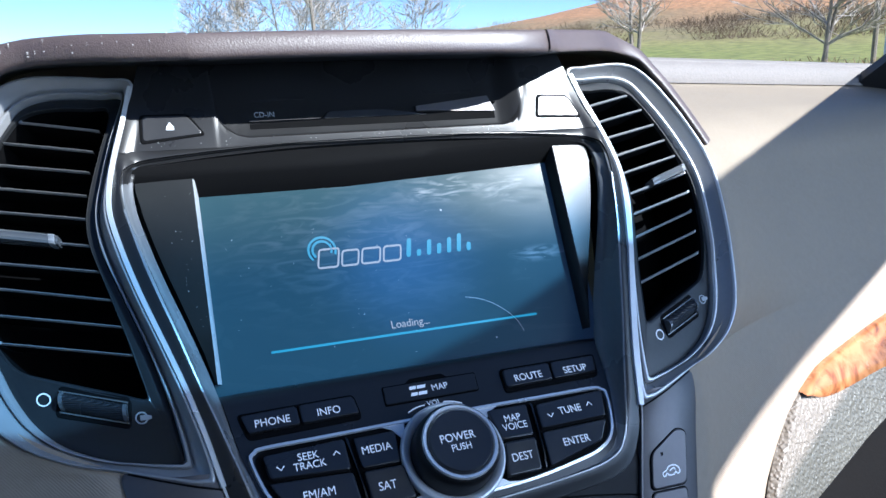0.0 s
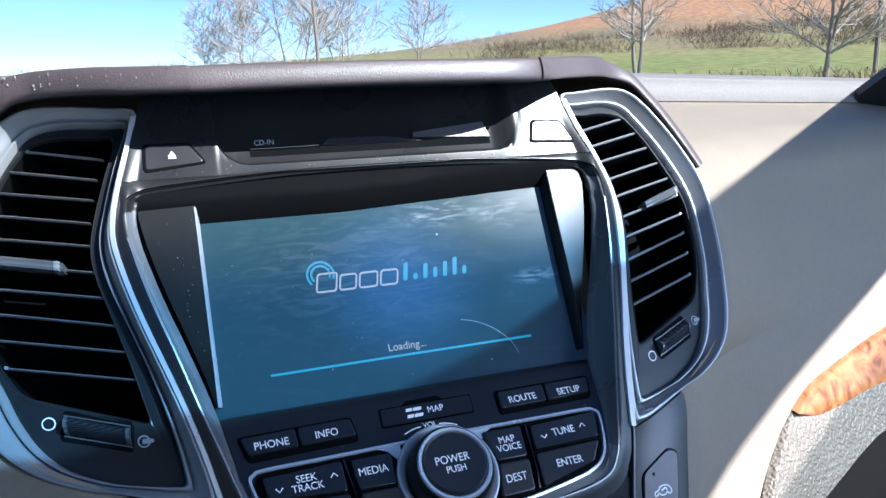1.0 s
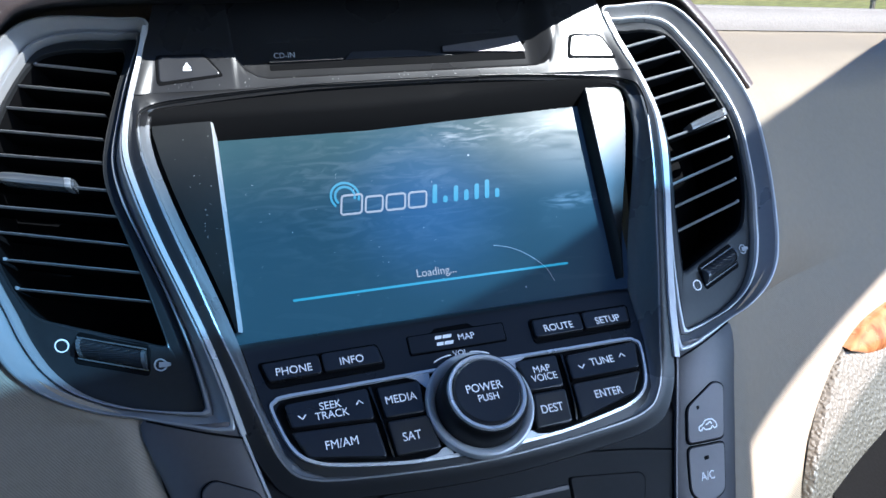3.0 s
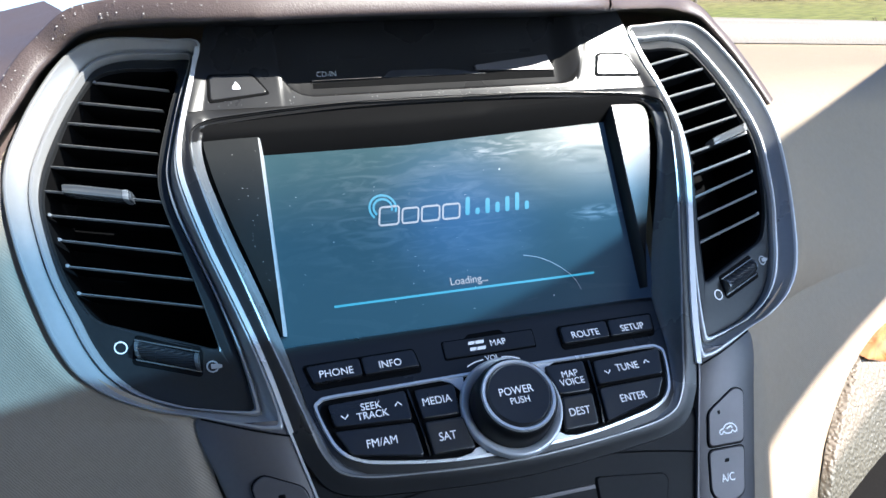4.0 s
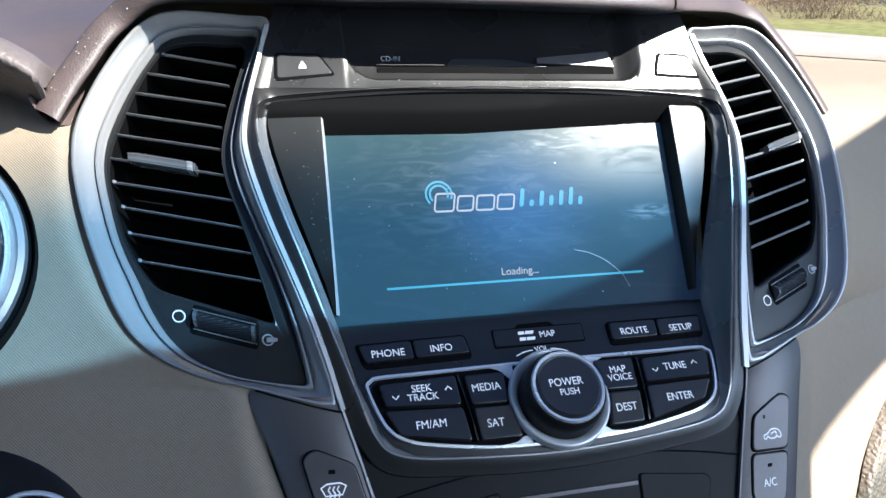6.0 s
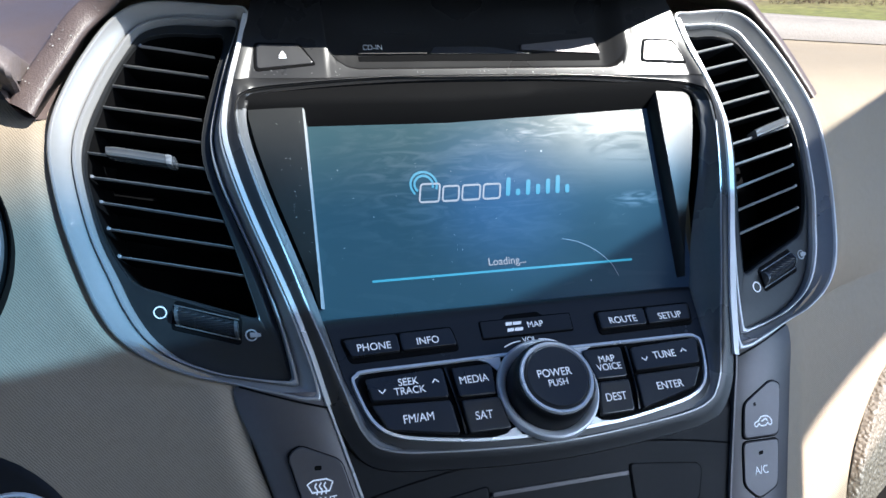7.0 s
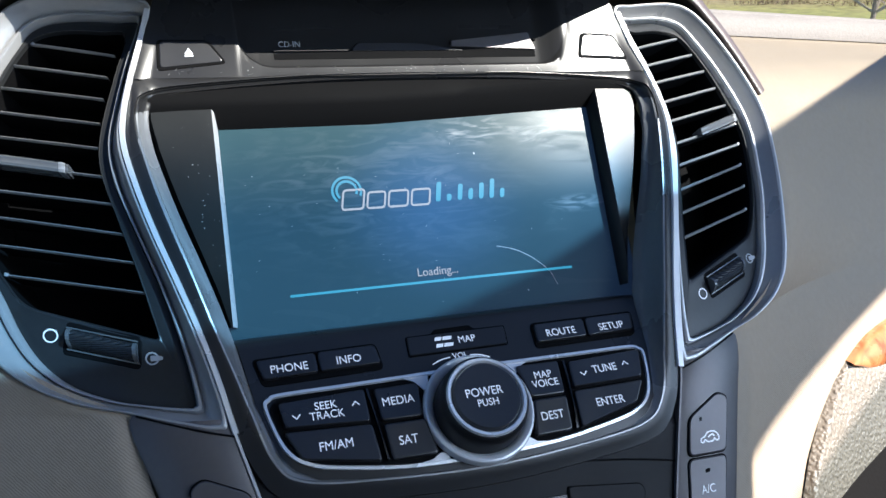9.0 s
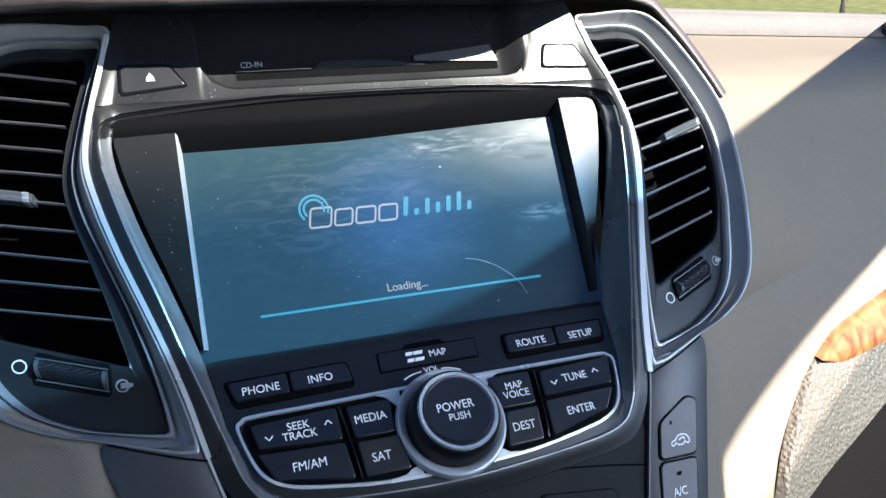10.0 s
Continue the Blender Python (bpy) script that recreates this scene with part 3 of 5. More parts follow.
    # the sliding tab that turns the slats
    lug = [(-.0022, -.012), (-.0026, -.0062), (-.0023, -.0048), (-.0012, -.0043), (-.0004, -.0047), (.0004, -.0047), (.0012, -.0043), (.0021, -.0050), (.0023, -.0066), (.0018, -.012)]
    ta, tb = ((side * .1515, 1.1078), (side * .1806, 1.1118)) if side < 0 else ((.1575, 1.1106), (.1868, 1.1158))
    tab = bar_on("tab", ta, tb, lug, TABM, v, cap=.88)
    tab["label"] = "grey sliding tab"
    f = .06 if side < 0 else .94
    q0, q1 = (np.array(ta) + (np.array(tb) - np.array(ta)) * g for g in (f - .02, f + .06))
    bar_on("tab_end", q0, q1, [(a * 1.04, b + .0003 if b > -.01 else b) for a, b in lug], SLAT, tab, n=2, cap=.95)
    # thumb wheel in its slot
    dx = 0 if side < 0 else .0032
    plate("wheel_slot", mir([(.1284 + dx, 1.0494), (.1560 + dx, 1.0554), (.1582 + dx, 1.0444), (.1296 + dx, 1.0384)], side), -.010, -.0078, DEEP, v, r=.002)
    wsec = [(math.sin(a) * .0042, -.0108 + math.cos(a) * .0066) for a in np.linspace(-1.45, 1.45, 13)]
    w0, w1 = (1.0441, 1.0496)
    wheel = bar_on("thumb_wheel", (side * (.1310 + dx), w0), (side * (.1548 + dx), w1), wsec, RIBBED, v, n=8)
    for a, b in ((.1304, .1318), (.1540, .1554)):
        za, zb = (w0 + (w1 - w0) * (x - .131) / .0238 for x in (a, b))
        bar_on("wheel_rim", (side * (a + dx), za), (side * (b + dx), zb), [(p * 1.05, q + .0004) for p, q in wsec], TABM, wheel, n=2)
    for up in (-.0040, .0040):
        bar_on("slot_edge", (side * (.130 + dx), w0 + up * .9), (side * (.156 + dx), w1 + up * .9), [(-.0004, -.0082), (-.0003, -.0072), (.0003, -.0072), (.0004, -.0082)], TABM, wheel, n=4)
    # printed marks: shut ring and open arrow
    (ox, oz), (ax, az) = ((.1619, 1.0506), (.1255, 1.0422)) if side < 0 else ((.1284, 1.0416), (.1675, 1.0512))
    for (cx, cz), r in (((ox, oz), .0025), ((ax, az), .0023)):
        cx *= side
        vv = frame_at(cx, cz)[2]
        line_on("mark", [(cx + r * math.cos(a), cz + r * math.sin(a) * vv.z) for a in np.linspace(0, 2 * math.pi, 17)[:-1]], .0007, -.0081, WHITE if r > .0024 else PRINT, v, True, k=2, thick=.0001)
    cx = ax * side
    plate("mark", [(cx - .0006, az + .0009), (cx + .0022, az + .0009), (cx + .0040, az + .0006), (cx + .0040, az - .0005), (cx + .0024, az - .0008), (cx - .0006, az - .0009)], -.0082, -.0078, PRINT, v, r=.0003, bevel=.0001)
    return v


# ---- fascia and head unit ----
F_HALF = [(.0, 1.1400), (.05, 1.1400), (.095, 1.1400), (.1235, 1.1400), (.1258, 1.1310), (.1276, 1.1160), (.1250, 1.0990), (.1192, 1.0840), (.1134, 1.0690), (.1062, 1.0500), (.1014, 1.0350), (.0974, 1.0200), (.0918, 1.0030), (.0800, .9905), (.05, .9862), (.0, .9838)]


def ring(half):
    return half + [(-x, z) for x, z in half[-2:0:-1]]


vent_l, vent_r = air_vent(-1), air_vent(1)
unit = thing("head_unit", "black car radio and navigation unit with lit screen and printed buttons", "car radio")
fascia = thing("center_fascia", "dark grey satin plastic panel round the car radio", "dashboard panel", kind="structure")
strip("fascia_frame", ring(F_HALF), ring(U_HALF), [(-.75, -.010), (-.25, -.005), (-.05, -.0025), (-.01, -.0008), (.04, 0), (.5, .0006), (.8, .0012), (.94, .0012), (1.0, .0002)], FASCIA, fascia, True, k=6)


def inset(x, z):
    f = min(1, max(0, (z - 1.02) / .025))
    return (x - (.0036 + .0026 * f) * max(-1, min(1, x / .08)), 1.066 + (z - 1.066) * .974)


bz = strip("bezel", ring(U_HALF), [inset(*p) for p in ring(U_HALF)], [(-.05, -.002), (.0, .0002), (.08, .0005), (.18, .0002), (.28, -.0006), (.66, -.0012), (.74, -.0010), (.84, -.0006), (.94, -.0010), (1.0, -.0034)], BEZEL, unit, True, k=14, label="dark bevelled bezel")

bz.data.materials.append(FASCIA)
for f in bz.data.polygons:
    f.material_index = 1 if f.center.z > 1.126 else 0
SIDES = [p for p in U_HALF if p[1] < 1.128]
line_on("bezel_edge", SIDES + [(-x, z) for x, z in SIDES[-2::-1]], .0009, .0003, SILVER, unit, False, k=12, thick=.0007, label="thin silver edge")

# upper panel with the disc slot
cols, verts, faces = 300, [], []
TRAY = [(-.30, 1.19), (-.0800, 1.19), (-.0780, 1.1530), (-.0740, 1.1478), (-.0690, 1.1444), (-.0640, 1.1432), (.0690, 1.1434), (.0745, 1.1446), (.0785, 1.1480), (.0810, 1.1530), (.0860, 1.1640), (.090, 1.19), (.3, 1.19)]
LEGZ, LEGX = [1.138, 1.148, 1.169, 1.19], [.1246, .1204, .1128, .1060]
m = 10
for i in range(cols + 1):
    f0 = 2 * i / cols - 1
    x = f0 * .1246
    zb = float(np.interp(x, [p[0] for p in TRAY], [p[1] for p in TRAY]))
    z0 = 1.1388
    tray = zb < 1.186
    dp = min(1, max(0, (.083 - x) / .016))
    dp = dp * dp * (3 - 2 * dp)
    zlist = [(z0 + (min(zb, 1.184) - z0) * f, w) for f, w in ((0, .0006), (.3, .0004), (.6, .0002), (.85, .0001))]
    zlist += [(min(zb - .0012, 1.185), 0), (min(zb - .0002, 1.1855), -.0006 * dp if tray else 0), (min(zb + .0010, 1.186), -.0036 * dp if tray else 0), (min(zb + .002, 1.1865), -.0042 * dp if tray else 0)]
    zlist += [(max(min(zb + .003, 1.187), 1.165), -.0046 * dp if tray else 0), (1.188, -.0048 * dp if tray else 0)]
    for z, w in zlist:
        xx = x if abs(x) < .08 else x * (1 - (1 - float(np.interp(z, LEGZ, LEGX)) / .1246) * (abs(x) - .08) / .0446)
        verts.append(S(xx, z, w))
for i in range(cols):
    for j in range(m - 1):
        faces.append((i * m + j, i * m + j + 1, (i + 1) * m + j + 1, (i + 1) * m + j))
part("upper_panel", verts, faces, FASCIA, fascia)
plate("disc_slot", [(-.0625, 1.1502), (-.030, 1.1508), (.000, 1.1530), (.0240, 1.1528), (.0668, 1.1512), (.0668, 1.1480), (-.0625, 1.1478)], -.0062, -.0040, DEEP, fascia, r=.0005, bevel=.0002, label="narrow black disc slot")
bar_on("slot_lip", (-.0625, 1.1512), (-.028, 1.1514), [(-.0004, -.0046), (-.0003, -.0030), (.0003, -.0030), (.0006, -.0046)], FASCIA, fascia)
plate("slot_flap", [(.0225, 1.1552), (.0640, 1.1592), (.0672, 1.1512), (.0225, 1.1528)], -.0052, -.0030, STRIP, fascia, r=.0005, bevel=.0004)
plate("slot_flap", [(-.0270, 1.1512), (-.0235, 1.1545), (.0050, 1.1545), (.0290, 1.1512)], -.0048, -.0036, KEYTOP, fascia, r=.0012, bevel=.0004)
plate("pin_hole", [(.0663, 1.1553), (.0678, 1.1553), (.0678, 1.1564), (.0663, 1.1564)], -.0050, -.0030, DEEP, fascia, r=.0005, bevel=.0001)
text_on("CD-IN", -.0550, 1.1543, -.0044, .0040, PRINT, fascia, squeeze=.9)
for x0, x1, z0 in ((-.063, -.052, 1.1610), (-.048, -.034, 1.1618), (.028, .036, 1.1622), (.040, .056, 1.1622)):
    plate("faint_print", [(x0, z0 + .0008), (x1, z0 + .0008), (x1, z0 - .0008), (x0, z0 - .0008)], -.0048, -.0044, FAINT, fascia, r=.0002, bevel=.00005)

# eject and clock keys, each in its dark joint
for pts, kind in (([(-.1112, 1.1536), (-.0915, 1.1534), (-.0850, 1.1452), (-.1118, 1.1428)], 0), ([(.0920, 1.1562), (.1092, 1.1556), (.1150, 1.1452), (.0888, 1.1462)], 1)):
    c = np.mean(pts, axis=0)
    grow = [tuple(c + (np.array(p) - c) * np.array((1.09, 1.20))) for p in pts]
    plate("key_joint", grow, -.001, .0009, DEEP, fascia, r=.0022, bevel=.0003, flat=True)
    kb = plate("key", pts, -.001, .0012, FASCIA if kind else KEYTOP, fascia, r=.0018, bevel=.0005, flat=True)
    if kind:
        text_on("CLOCK", c[0], c[1], .0014, .0036, PRINT, kb, squeeze=.9)
    else:
        cx, cz = c[0] + .0005, c[1]
        plate("eject_mark", [(cx - .0018, cz - .0004), (cx + .0018, cz - .0004), (cx, cz + .0020)], .0011, .0014, WHITE, kb, r=.0001, bevel=.00005)
        plate("eject_mark", [(cx - .0018, cz - .0008), (cx + .0018, cz - .0008), (cx + .0018, cz - .0015), (cx - .0018, cz - .0015)], .0011, .0014, WHITE, kb, r=.0001, bevel=.00005)

# lower control field
verts, faces, nx = [], [], 24
zs = [1.0402, 1.0392, 1.0380, 1.0362, 1.034, 1.030, 1.025, 1.020, 1.015, 1.010, 1.005, 1.000, .996, .993, .9906]
for z in zs:
    half = float(np.interp(z, UZ, UW)) - .0030 - .0024 * min(1, max(0, (z - 1.02) / .02))
    for i in range(nx + 1):
        verts.append(S(half * (2 * i / nx - 1), z, {1.0402: -.0115, 1.0392: -.0050, 1.0380: -.0016}.get(z, -.0002)))
for r in range(len(zs) - 1):
    for i in range(nx):
        faces.append((r * (nx + 1) + i, r * (nx + 1) + i + 1, (r + 1) * (nx + 1) + i + 1, (r + 1) * (nx + 1) + i))
part("control_field", verts, faces, FASCIA, unit)

# screen
GN = Vector((0, -1, .52)).normalized()
GV = Vector((0, .52, 1)).normalized()


def glass_p(x, z, out=0.0):
    """A point of the flat display plane, moved out of it by that much."""
    return Vector((x, .0052 + .52 * (z - 1.038), z)) + GN * out


gx0, gx1, gz0, gz1 = -.0960, .1030, 1.0330, 1.1235
part("display", [glass_p(gx0, gz0), glass_p(gx1, gz0), glass_p(gx1 + .0005, gz1 + .006), glass_p(gx0, gz1 + .006)], [(0, 1, 2, 3)], SCREEN, unit, "lit dark blue screen under dusty glass")
for s_, e in ((-1, .0912), (1, .0946)):
    zb, zt, up = 1.0385, 1.1300, .0080
    vs, fs = [], []
    for z in np.linspace(zb, zt, 9):
        o = float(np.interp(z, UZ, UW)) - (.0056 if s_ < 0 else .0064)
        o = max(o, e + .0015)
        h = up * min(1, (z - zb) / .008 + .5)
        vs += [glass_p(s_ * (e - .0016), z, -.001), glass_p(s_ * e, z, h - .0010), glass_p(s_ * (e + .0010), z, h), glass_p(s_ * (e + (o - e) * .5), z, h - .0002), glass_p(s_ * o, z, h - .0006), glass_p(s_ * (o + .002), z, h - .004)]
    for r in range(8):
        fs += [(6 * r + q, 6 * r + q + 1, 6 * r + q + 7, 6 * r + q + 6) for q in range(5)]
    sp = part("side_panel", vs, fs, SIDEP, unit, "dark satin panel beside the screen")
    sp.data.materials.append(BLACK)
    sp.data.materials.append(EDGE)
    # inner wall pale on the left as if sunlit, black on the right
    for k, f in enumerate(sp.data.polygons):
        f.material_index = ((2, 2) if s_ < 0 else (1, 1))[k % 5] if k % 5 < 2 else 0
# wall above the glass, coloured near-black to carry the hood's shadow
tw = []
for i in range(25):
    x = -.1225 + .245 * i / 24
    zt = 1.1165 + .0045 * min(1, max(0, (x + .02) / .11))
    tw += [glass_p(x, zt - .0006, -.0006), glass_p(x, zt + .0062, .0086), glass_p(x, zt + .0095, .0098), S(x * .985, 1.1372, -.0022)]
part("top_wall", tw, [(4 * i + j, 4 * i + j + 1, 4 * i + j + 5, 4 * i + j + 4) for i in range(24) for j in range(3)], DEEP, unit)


def glow_line(name, pts, width, mat, parent, closed=False, out=.0003, k=4):
    c = spline(pts, k, closed)
    n = len(c)
    vs, fs = [], []
    for i, p in enumerate(c):
        d = (c[(i + 1) % n] - c[i - 1]) if closed or 0 < i < n - 1 else (c[1] - c[0] if i == 0 else c[-1] - c[-2])
        o = np.array((-d[1], d[0])) / (np.linalg.norm(d) + 1e-12) * width / 2
        vs += [glass_p(*(p + o), out), glass_p(*(p - o), out)]
    for i in range(n if closed else n - 1):
        j = (i + 1) % n
        fs.append((2 * i, 2 * i + 1, 2 * j + 1, 2 * j))
    return part(name, vs, fs, mat, parent, smooth=False)


glow_line("progress_bar", [(-.0667, 1.0482), (0, 1.0485), (.0690, 1.0487)], .0010, CYANE, unit)
text_on("Loading...", .0012, 1.0522, .0003, .0054, WHITEE, unit, name="loading_text", squeeze=.98, basis=(glass_p(.0012, 1.0525), Vector((1, 0, 0)), GV, GN))
for r in (.0046, .0066):
    glow_line("sign_arc", [(-.0362 + r * math.cos(a), 1.0885 + r * .87 * math.sin(a)) for a in np.linspace(-.4, 3.9, 14)], .0011, CYANE, unit)
SL = .22


def slanted(x0, x1, b0, h):
    return rounded([(x0, b0), (x1, b0), (x1 + SL * h, b0 + h), (x0 + SL * h, b0 + h)], .0013, 3)


# outlined white shapes, then cyan ones
for x0, x1, h in ((-.0394, -.0296, .0080), (-.0278, -.0196, .0066), (-.0178, -.0086, .0066), (-.0068, .0020, .0066)):
    glow_line("sign_shape", slanted(x0, x1, 1.0808, h), .0009, WHITEE, unit, True, k=1)
for k, h in enumerate((.0084, .0030, .0070, .0048, .0070, .0084, .0040)):
    pts = slanted(.0052 + .0054 * k, .0052 + .0054 * k + .0024, 1.0816, h)
    part("sign_shape", [glass_p(p[0], p[1], .0003) for p in pts], [tuple(range(len(pts)))], CYANE, unit, smooth=False)

# a curved scratch in the glass
glow_line("scratch", [(.0320, 1.0606), (.0400, 1.0588), (.0487, 1.0547), (.0568, 1.0481), (.0601, 1.0418)], .00024, EDGE, unit)

# control keys
BTN = {"phone": ([(-.0858, 1.0304), (-.0616, 1.0308), (-.0614, 1.0254), (-.0834, 1.0250)], "PHONE", (-.0729, 1.0273)),
       "info": ([(-.0608, 1.0308), (-.0364, 1.0309), (-.0353, 1.0256), (-.0607, 1.0254)], "INFO", (-.0485, 1.0275)),
       "route": ([(.0368, 1.0310), (.0617, 1.0310), (.0606, 1.0256), (.0360, 1.0255)], "ROUTE", (.0484, 1.0276)),
       "setup": ([(.0624, 1.0310), (.0868, 1.0310), (.0846, 1.0258), (.0612, 1.0256)], "SETUP", (.0737, 1.0274)),
       "media": ([(-.0414, 1.0188), (-.0226, 1.0189), (-.0236, 1.0096), (-.0405, 1.0098)], "MEDIA", (-.0325, 1.0145)),
       "sat": ([(-.0404, 1.0093), (-.0229, 1.0091), (-.0205, .9985), (-.0394, .9986)], "SAT", (-.0318, 1.0036)),
       "seek": ([(-.0799, 1.0181), (-.0453, 1.0188), (-.0452, 1.0101), (-.0782, 1.0115)], "SEEK\nTRACK", (-.0617, 1.0145)),
       "fmam": ([(-.0790, 1.0108), (-.0448, 1.0096), (-.0434, .9992), (-.0735, 1.0030)], "FM/AM", (-.0601, 1.0053)),
       "map": ([(.0218, 1.0196), (.0417, 1.0194), (.0398, 1.0098), (.0244, 1.0100)], "MAP\nVOICE", (.0323, 1.0145)),
       "dest": ([(.0246, 1.0095), (.0397, 1.0094), (.0384, .9986), (.0218, .9984)], "DEST", (.0308, 1.0038)),
       "tune": ([(.0456, 1.0183), (.0816, 1.0191), (.0780, 1.0110), (.0442, 1.0108)], "TUNE", (.0613, 1.0148)),
       "enter": ([(.0439, 1.0100), (.0780, 1.0103), (.0716, 1.0038), (.0426, .9990)], "ENTER", (.0589, 1.0053))}
GROUPS = [[(-.0873, 1.0314), (-.0355, 1.0318), (-.0342, 1.0242), (-.0842, 1.0236)], [(.0358, 1.0320), (.0882, 1.0320), (.0854, 1.0244), (.0348, 1.0241)]]
for g in GROUPS:
    plate("key_well", g, -.001, .0004, DEEP, unit, r=.002, bevel=.0003)
for key, (pts, word, (cx, cz)) in BTN.items():
    top = .0030 if key in ("seek", "tune") else .0020
    kb = plate("button", pts, -.001, top, KEYTOP, unit, r=.0012, bevel=.0008, flat=True, dish=.0002)
    if key in ("seek", "tune"):
        top -= .0001
    text_on(word, cx, cz, top + .0002, .0047 if "\n" in word else .0051, WHITE, kb, bold=0, squeeze=.90)
    if key in ("seek", "tune"):
        for d in (-1, 1):
            ax, az = cx + d * (.0118 if key == "seek" else .0105), cz + d * .0006
            line_on("arrow", [(ax - .0015, az - d * .0005), (ax, az + d * .0006), (ax + .0015, az - d * .0005)], .0006, top + .0002, WHITE, kb, k=1, thick=.0001)
C_HALF = [(0, 1.0213), (.02, 1.0211), (.055, 1.0209), (.0780, 1.0208), (.0826, 1.0200), (.0844, 1.0178), (.0807, 1.0088), (.0760, 1.0038), (.0690, 1.0008), (.0590, .9988), (.037, .9958), (.02, .9948), (0, .9943)]
for s_ in (-1, 1):
    plate("divider", mir([(.0436, 1.0192), (.0446, 1.0192), (.0413, .9984), (.0403, .9984)], s_), -.001, .0022, GLOSS, unit, r=.0004, bevel=.0004, label="glossy black bar between keys")
line_on("chrome_frame", ring(C_HALF), .0017, .0002, CHROME, unit, True, k=6, thick=.0010, label="bright chrome outline")
plate("key_well", [(x * .985, 1.0078 + (z - 1.0078) * .955) for x, z in ring(C_HALF)], -.001, .0003, DEEP, unit, r=.002, bevel=.0002)

for s_ in (-1, 1):
    plate("frame_web", mir([(.0165, .9985), (.0150, .9940), (.0310, .9954), (.0225, .9964), (.0200, .9980)], s_), -.001, .0007, COLLAR, unit, r=.0006, bevel=.0003)
    plate("frame_web", mir([(.0170, 1.0215), (.0290, 1.0210), (.0235, 1.0194), (.0200, 1.0165), (.0180, 1.0170)], s_), -.001, .0007, COLLAR, unit, r=.0006, bevel=.0003)
# card slot cover
plate("card_joint", [(-.0222, 1.0325), (-.0108, 1.0325), (-.0086, 1.0337), (.0074, 1.0339), (.0094, 1.0326), (.0238, 1.0325), (.0228, 1.0265), (-.0228, 1.0265)], -.001, .0002, DEEP, unit, r=.0008, bevel=.0001)
cover = plate("card_cover", [(-.0217, 1.0321), (.0233, 1.0321), (.0223, 1.0269), (-.0223, 1.0269)], -.001, .0006, FASCIA, unit, r=.0008, bevel=.0003, label="card slot cover")
text_on("MAP", .0045, 1.0296, .0007, .0046, WHITE, cover, squeeze=.9)
for x0, x1 in ((-.0100, -.0066), (-.0064, -.0020)):
    for dz in (-.0010, .0010):
        plate("card_mark", [(x0 + .0005, 1.0296 + dz + .0005), (x1 + .0003, 1.0296 + dz + .0005), (x1 - .0003, 1.0296 + dz - .0005), (x0, 1.0296 + dz - .0005)], .0005, .0008, WHITE, cover, r=.0002, bevel=.00005)
text_on("VOL", -.0004, 1.0252, .0001, .0036, WHITE, unit)
for d in (-1, 1):
    line_on("volume_arc", [(-.0005 + d * a, 1.0252 - .35 * (a - .004) ** 2 / .02 - .0002) for a in (.0045, .0075, .0100, .0130)], .0006, .0001, WHITE, unit, thick=.0001)


def knob_frame(x, z):
    """The knob's own axis leans further out of the panel than the panel's normal."""
    p, u, v, nn = frame_at(x, z)
    a = radians(1)
    return p, u, v * math.cos(a) + nn * math.sin(a), nn * math.cos(a) - v * math.sin(a)


def lathe(name, x, z, prof, mat, parent, n=64, label=""):
    p, u, v, nn = knob_frame(x, z)
    verts = [p + (u * math.cos(2 * math.pi * i / n) + v * math.sin(2 * math.pi * i / n)) * r + nn * h for r, h in prof for i in range(n)]
    faces = [(a * n + i, a * n + (i + 1) % n, (a + 1) * n + (i + 1) % n, (a + 1) * n + i) for a in range(len(prof) - 1) for i in range(n)]
    return part(name, verts, faces, mat, parent, label)


KX, KZ = .0005, 1.0093
knob = lathe("volume_knob", KX, KZ, [(.0192, .0), (.0190, .005), (.0186, .0090), (.0180, .0118), (.0172, .0128), (.0160, .0128)], BLACK, unit, label="black round volume knob")
lathe("knob_collar", KX, KZ, [(.0236, -.001), (.0236, .0014), (.0232, .0026), (.0224, .0030), (.0212, .0026), (.0200, .0014), (.0191, .0002)], COLLAR, knob, label="silver collar")
lathe("knob_ring", KX, KZ, [(.0168, .0122), (.0168, .0134), (.0163, .0141), (.0152, .0139), (.0143, .0126)], CHROME, knob, label="chrome ring")
lathe("knob_cap", KX, KZ, [(.0145, .0122), (.0143, .0138), (.0135, .0146), (.007, .0143), (.00001, .0142)], KEYTOP, knob)
kp, ku, kv, kn = knob_frame(KX, KZ)
text_on("POWER", 0, 0, .0146, .0051, WHITE, knob, squeeze=.90, basis=(kp - ku * .0012 + kv * .0016, ku, kv, kn))
text_on("PUSH", 0, 0, .0146, .0043, WHITE, knob, squeeze=.90, basis=(kp - ku * .0006 - kv * .0030, ku, kv, kn))

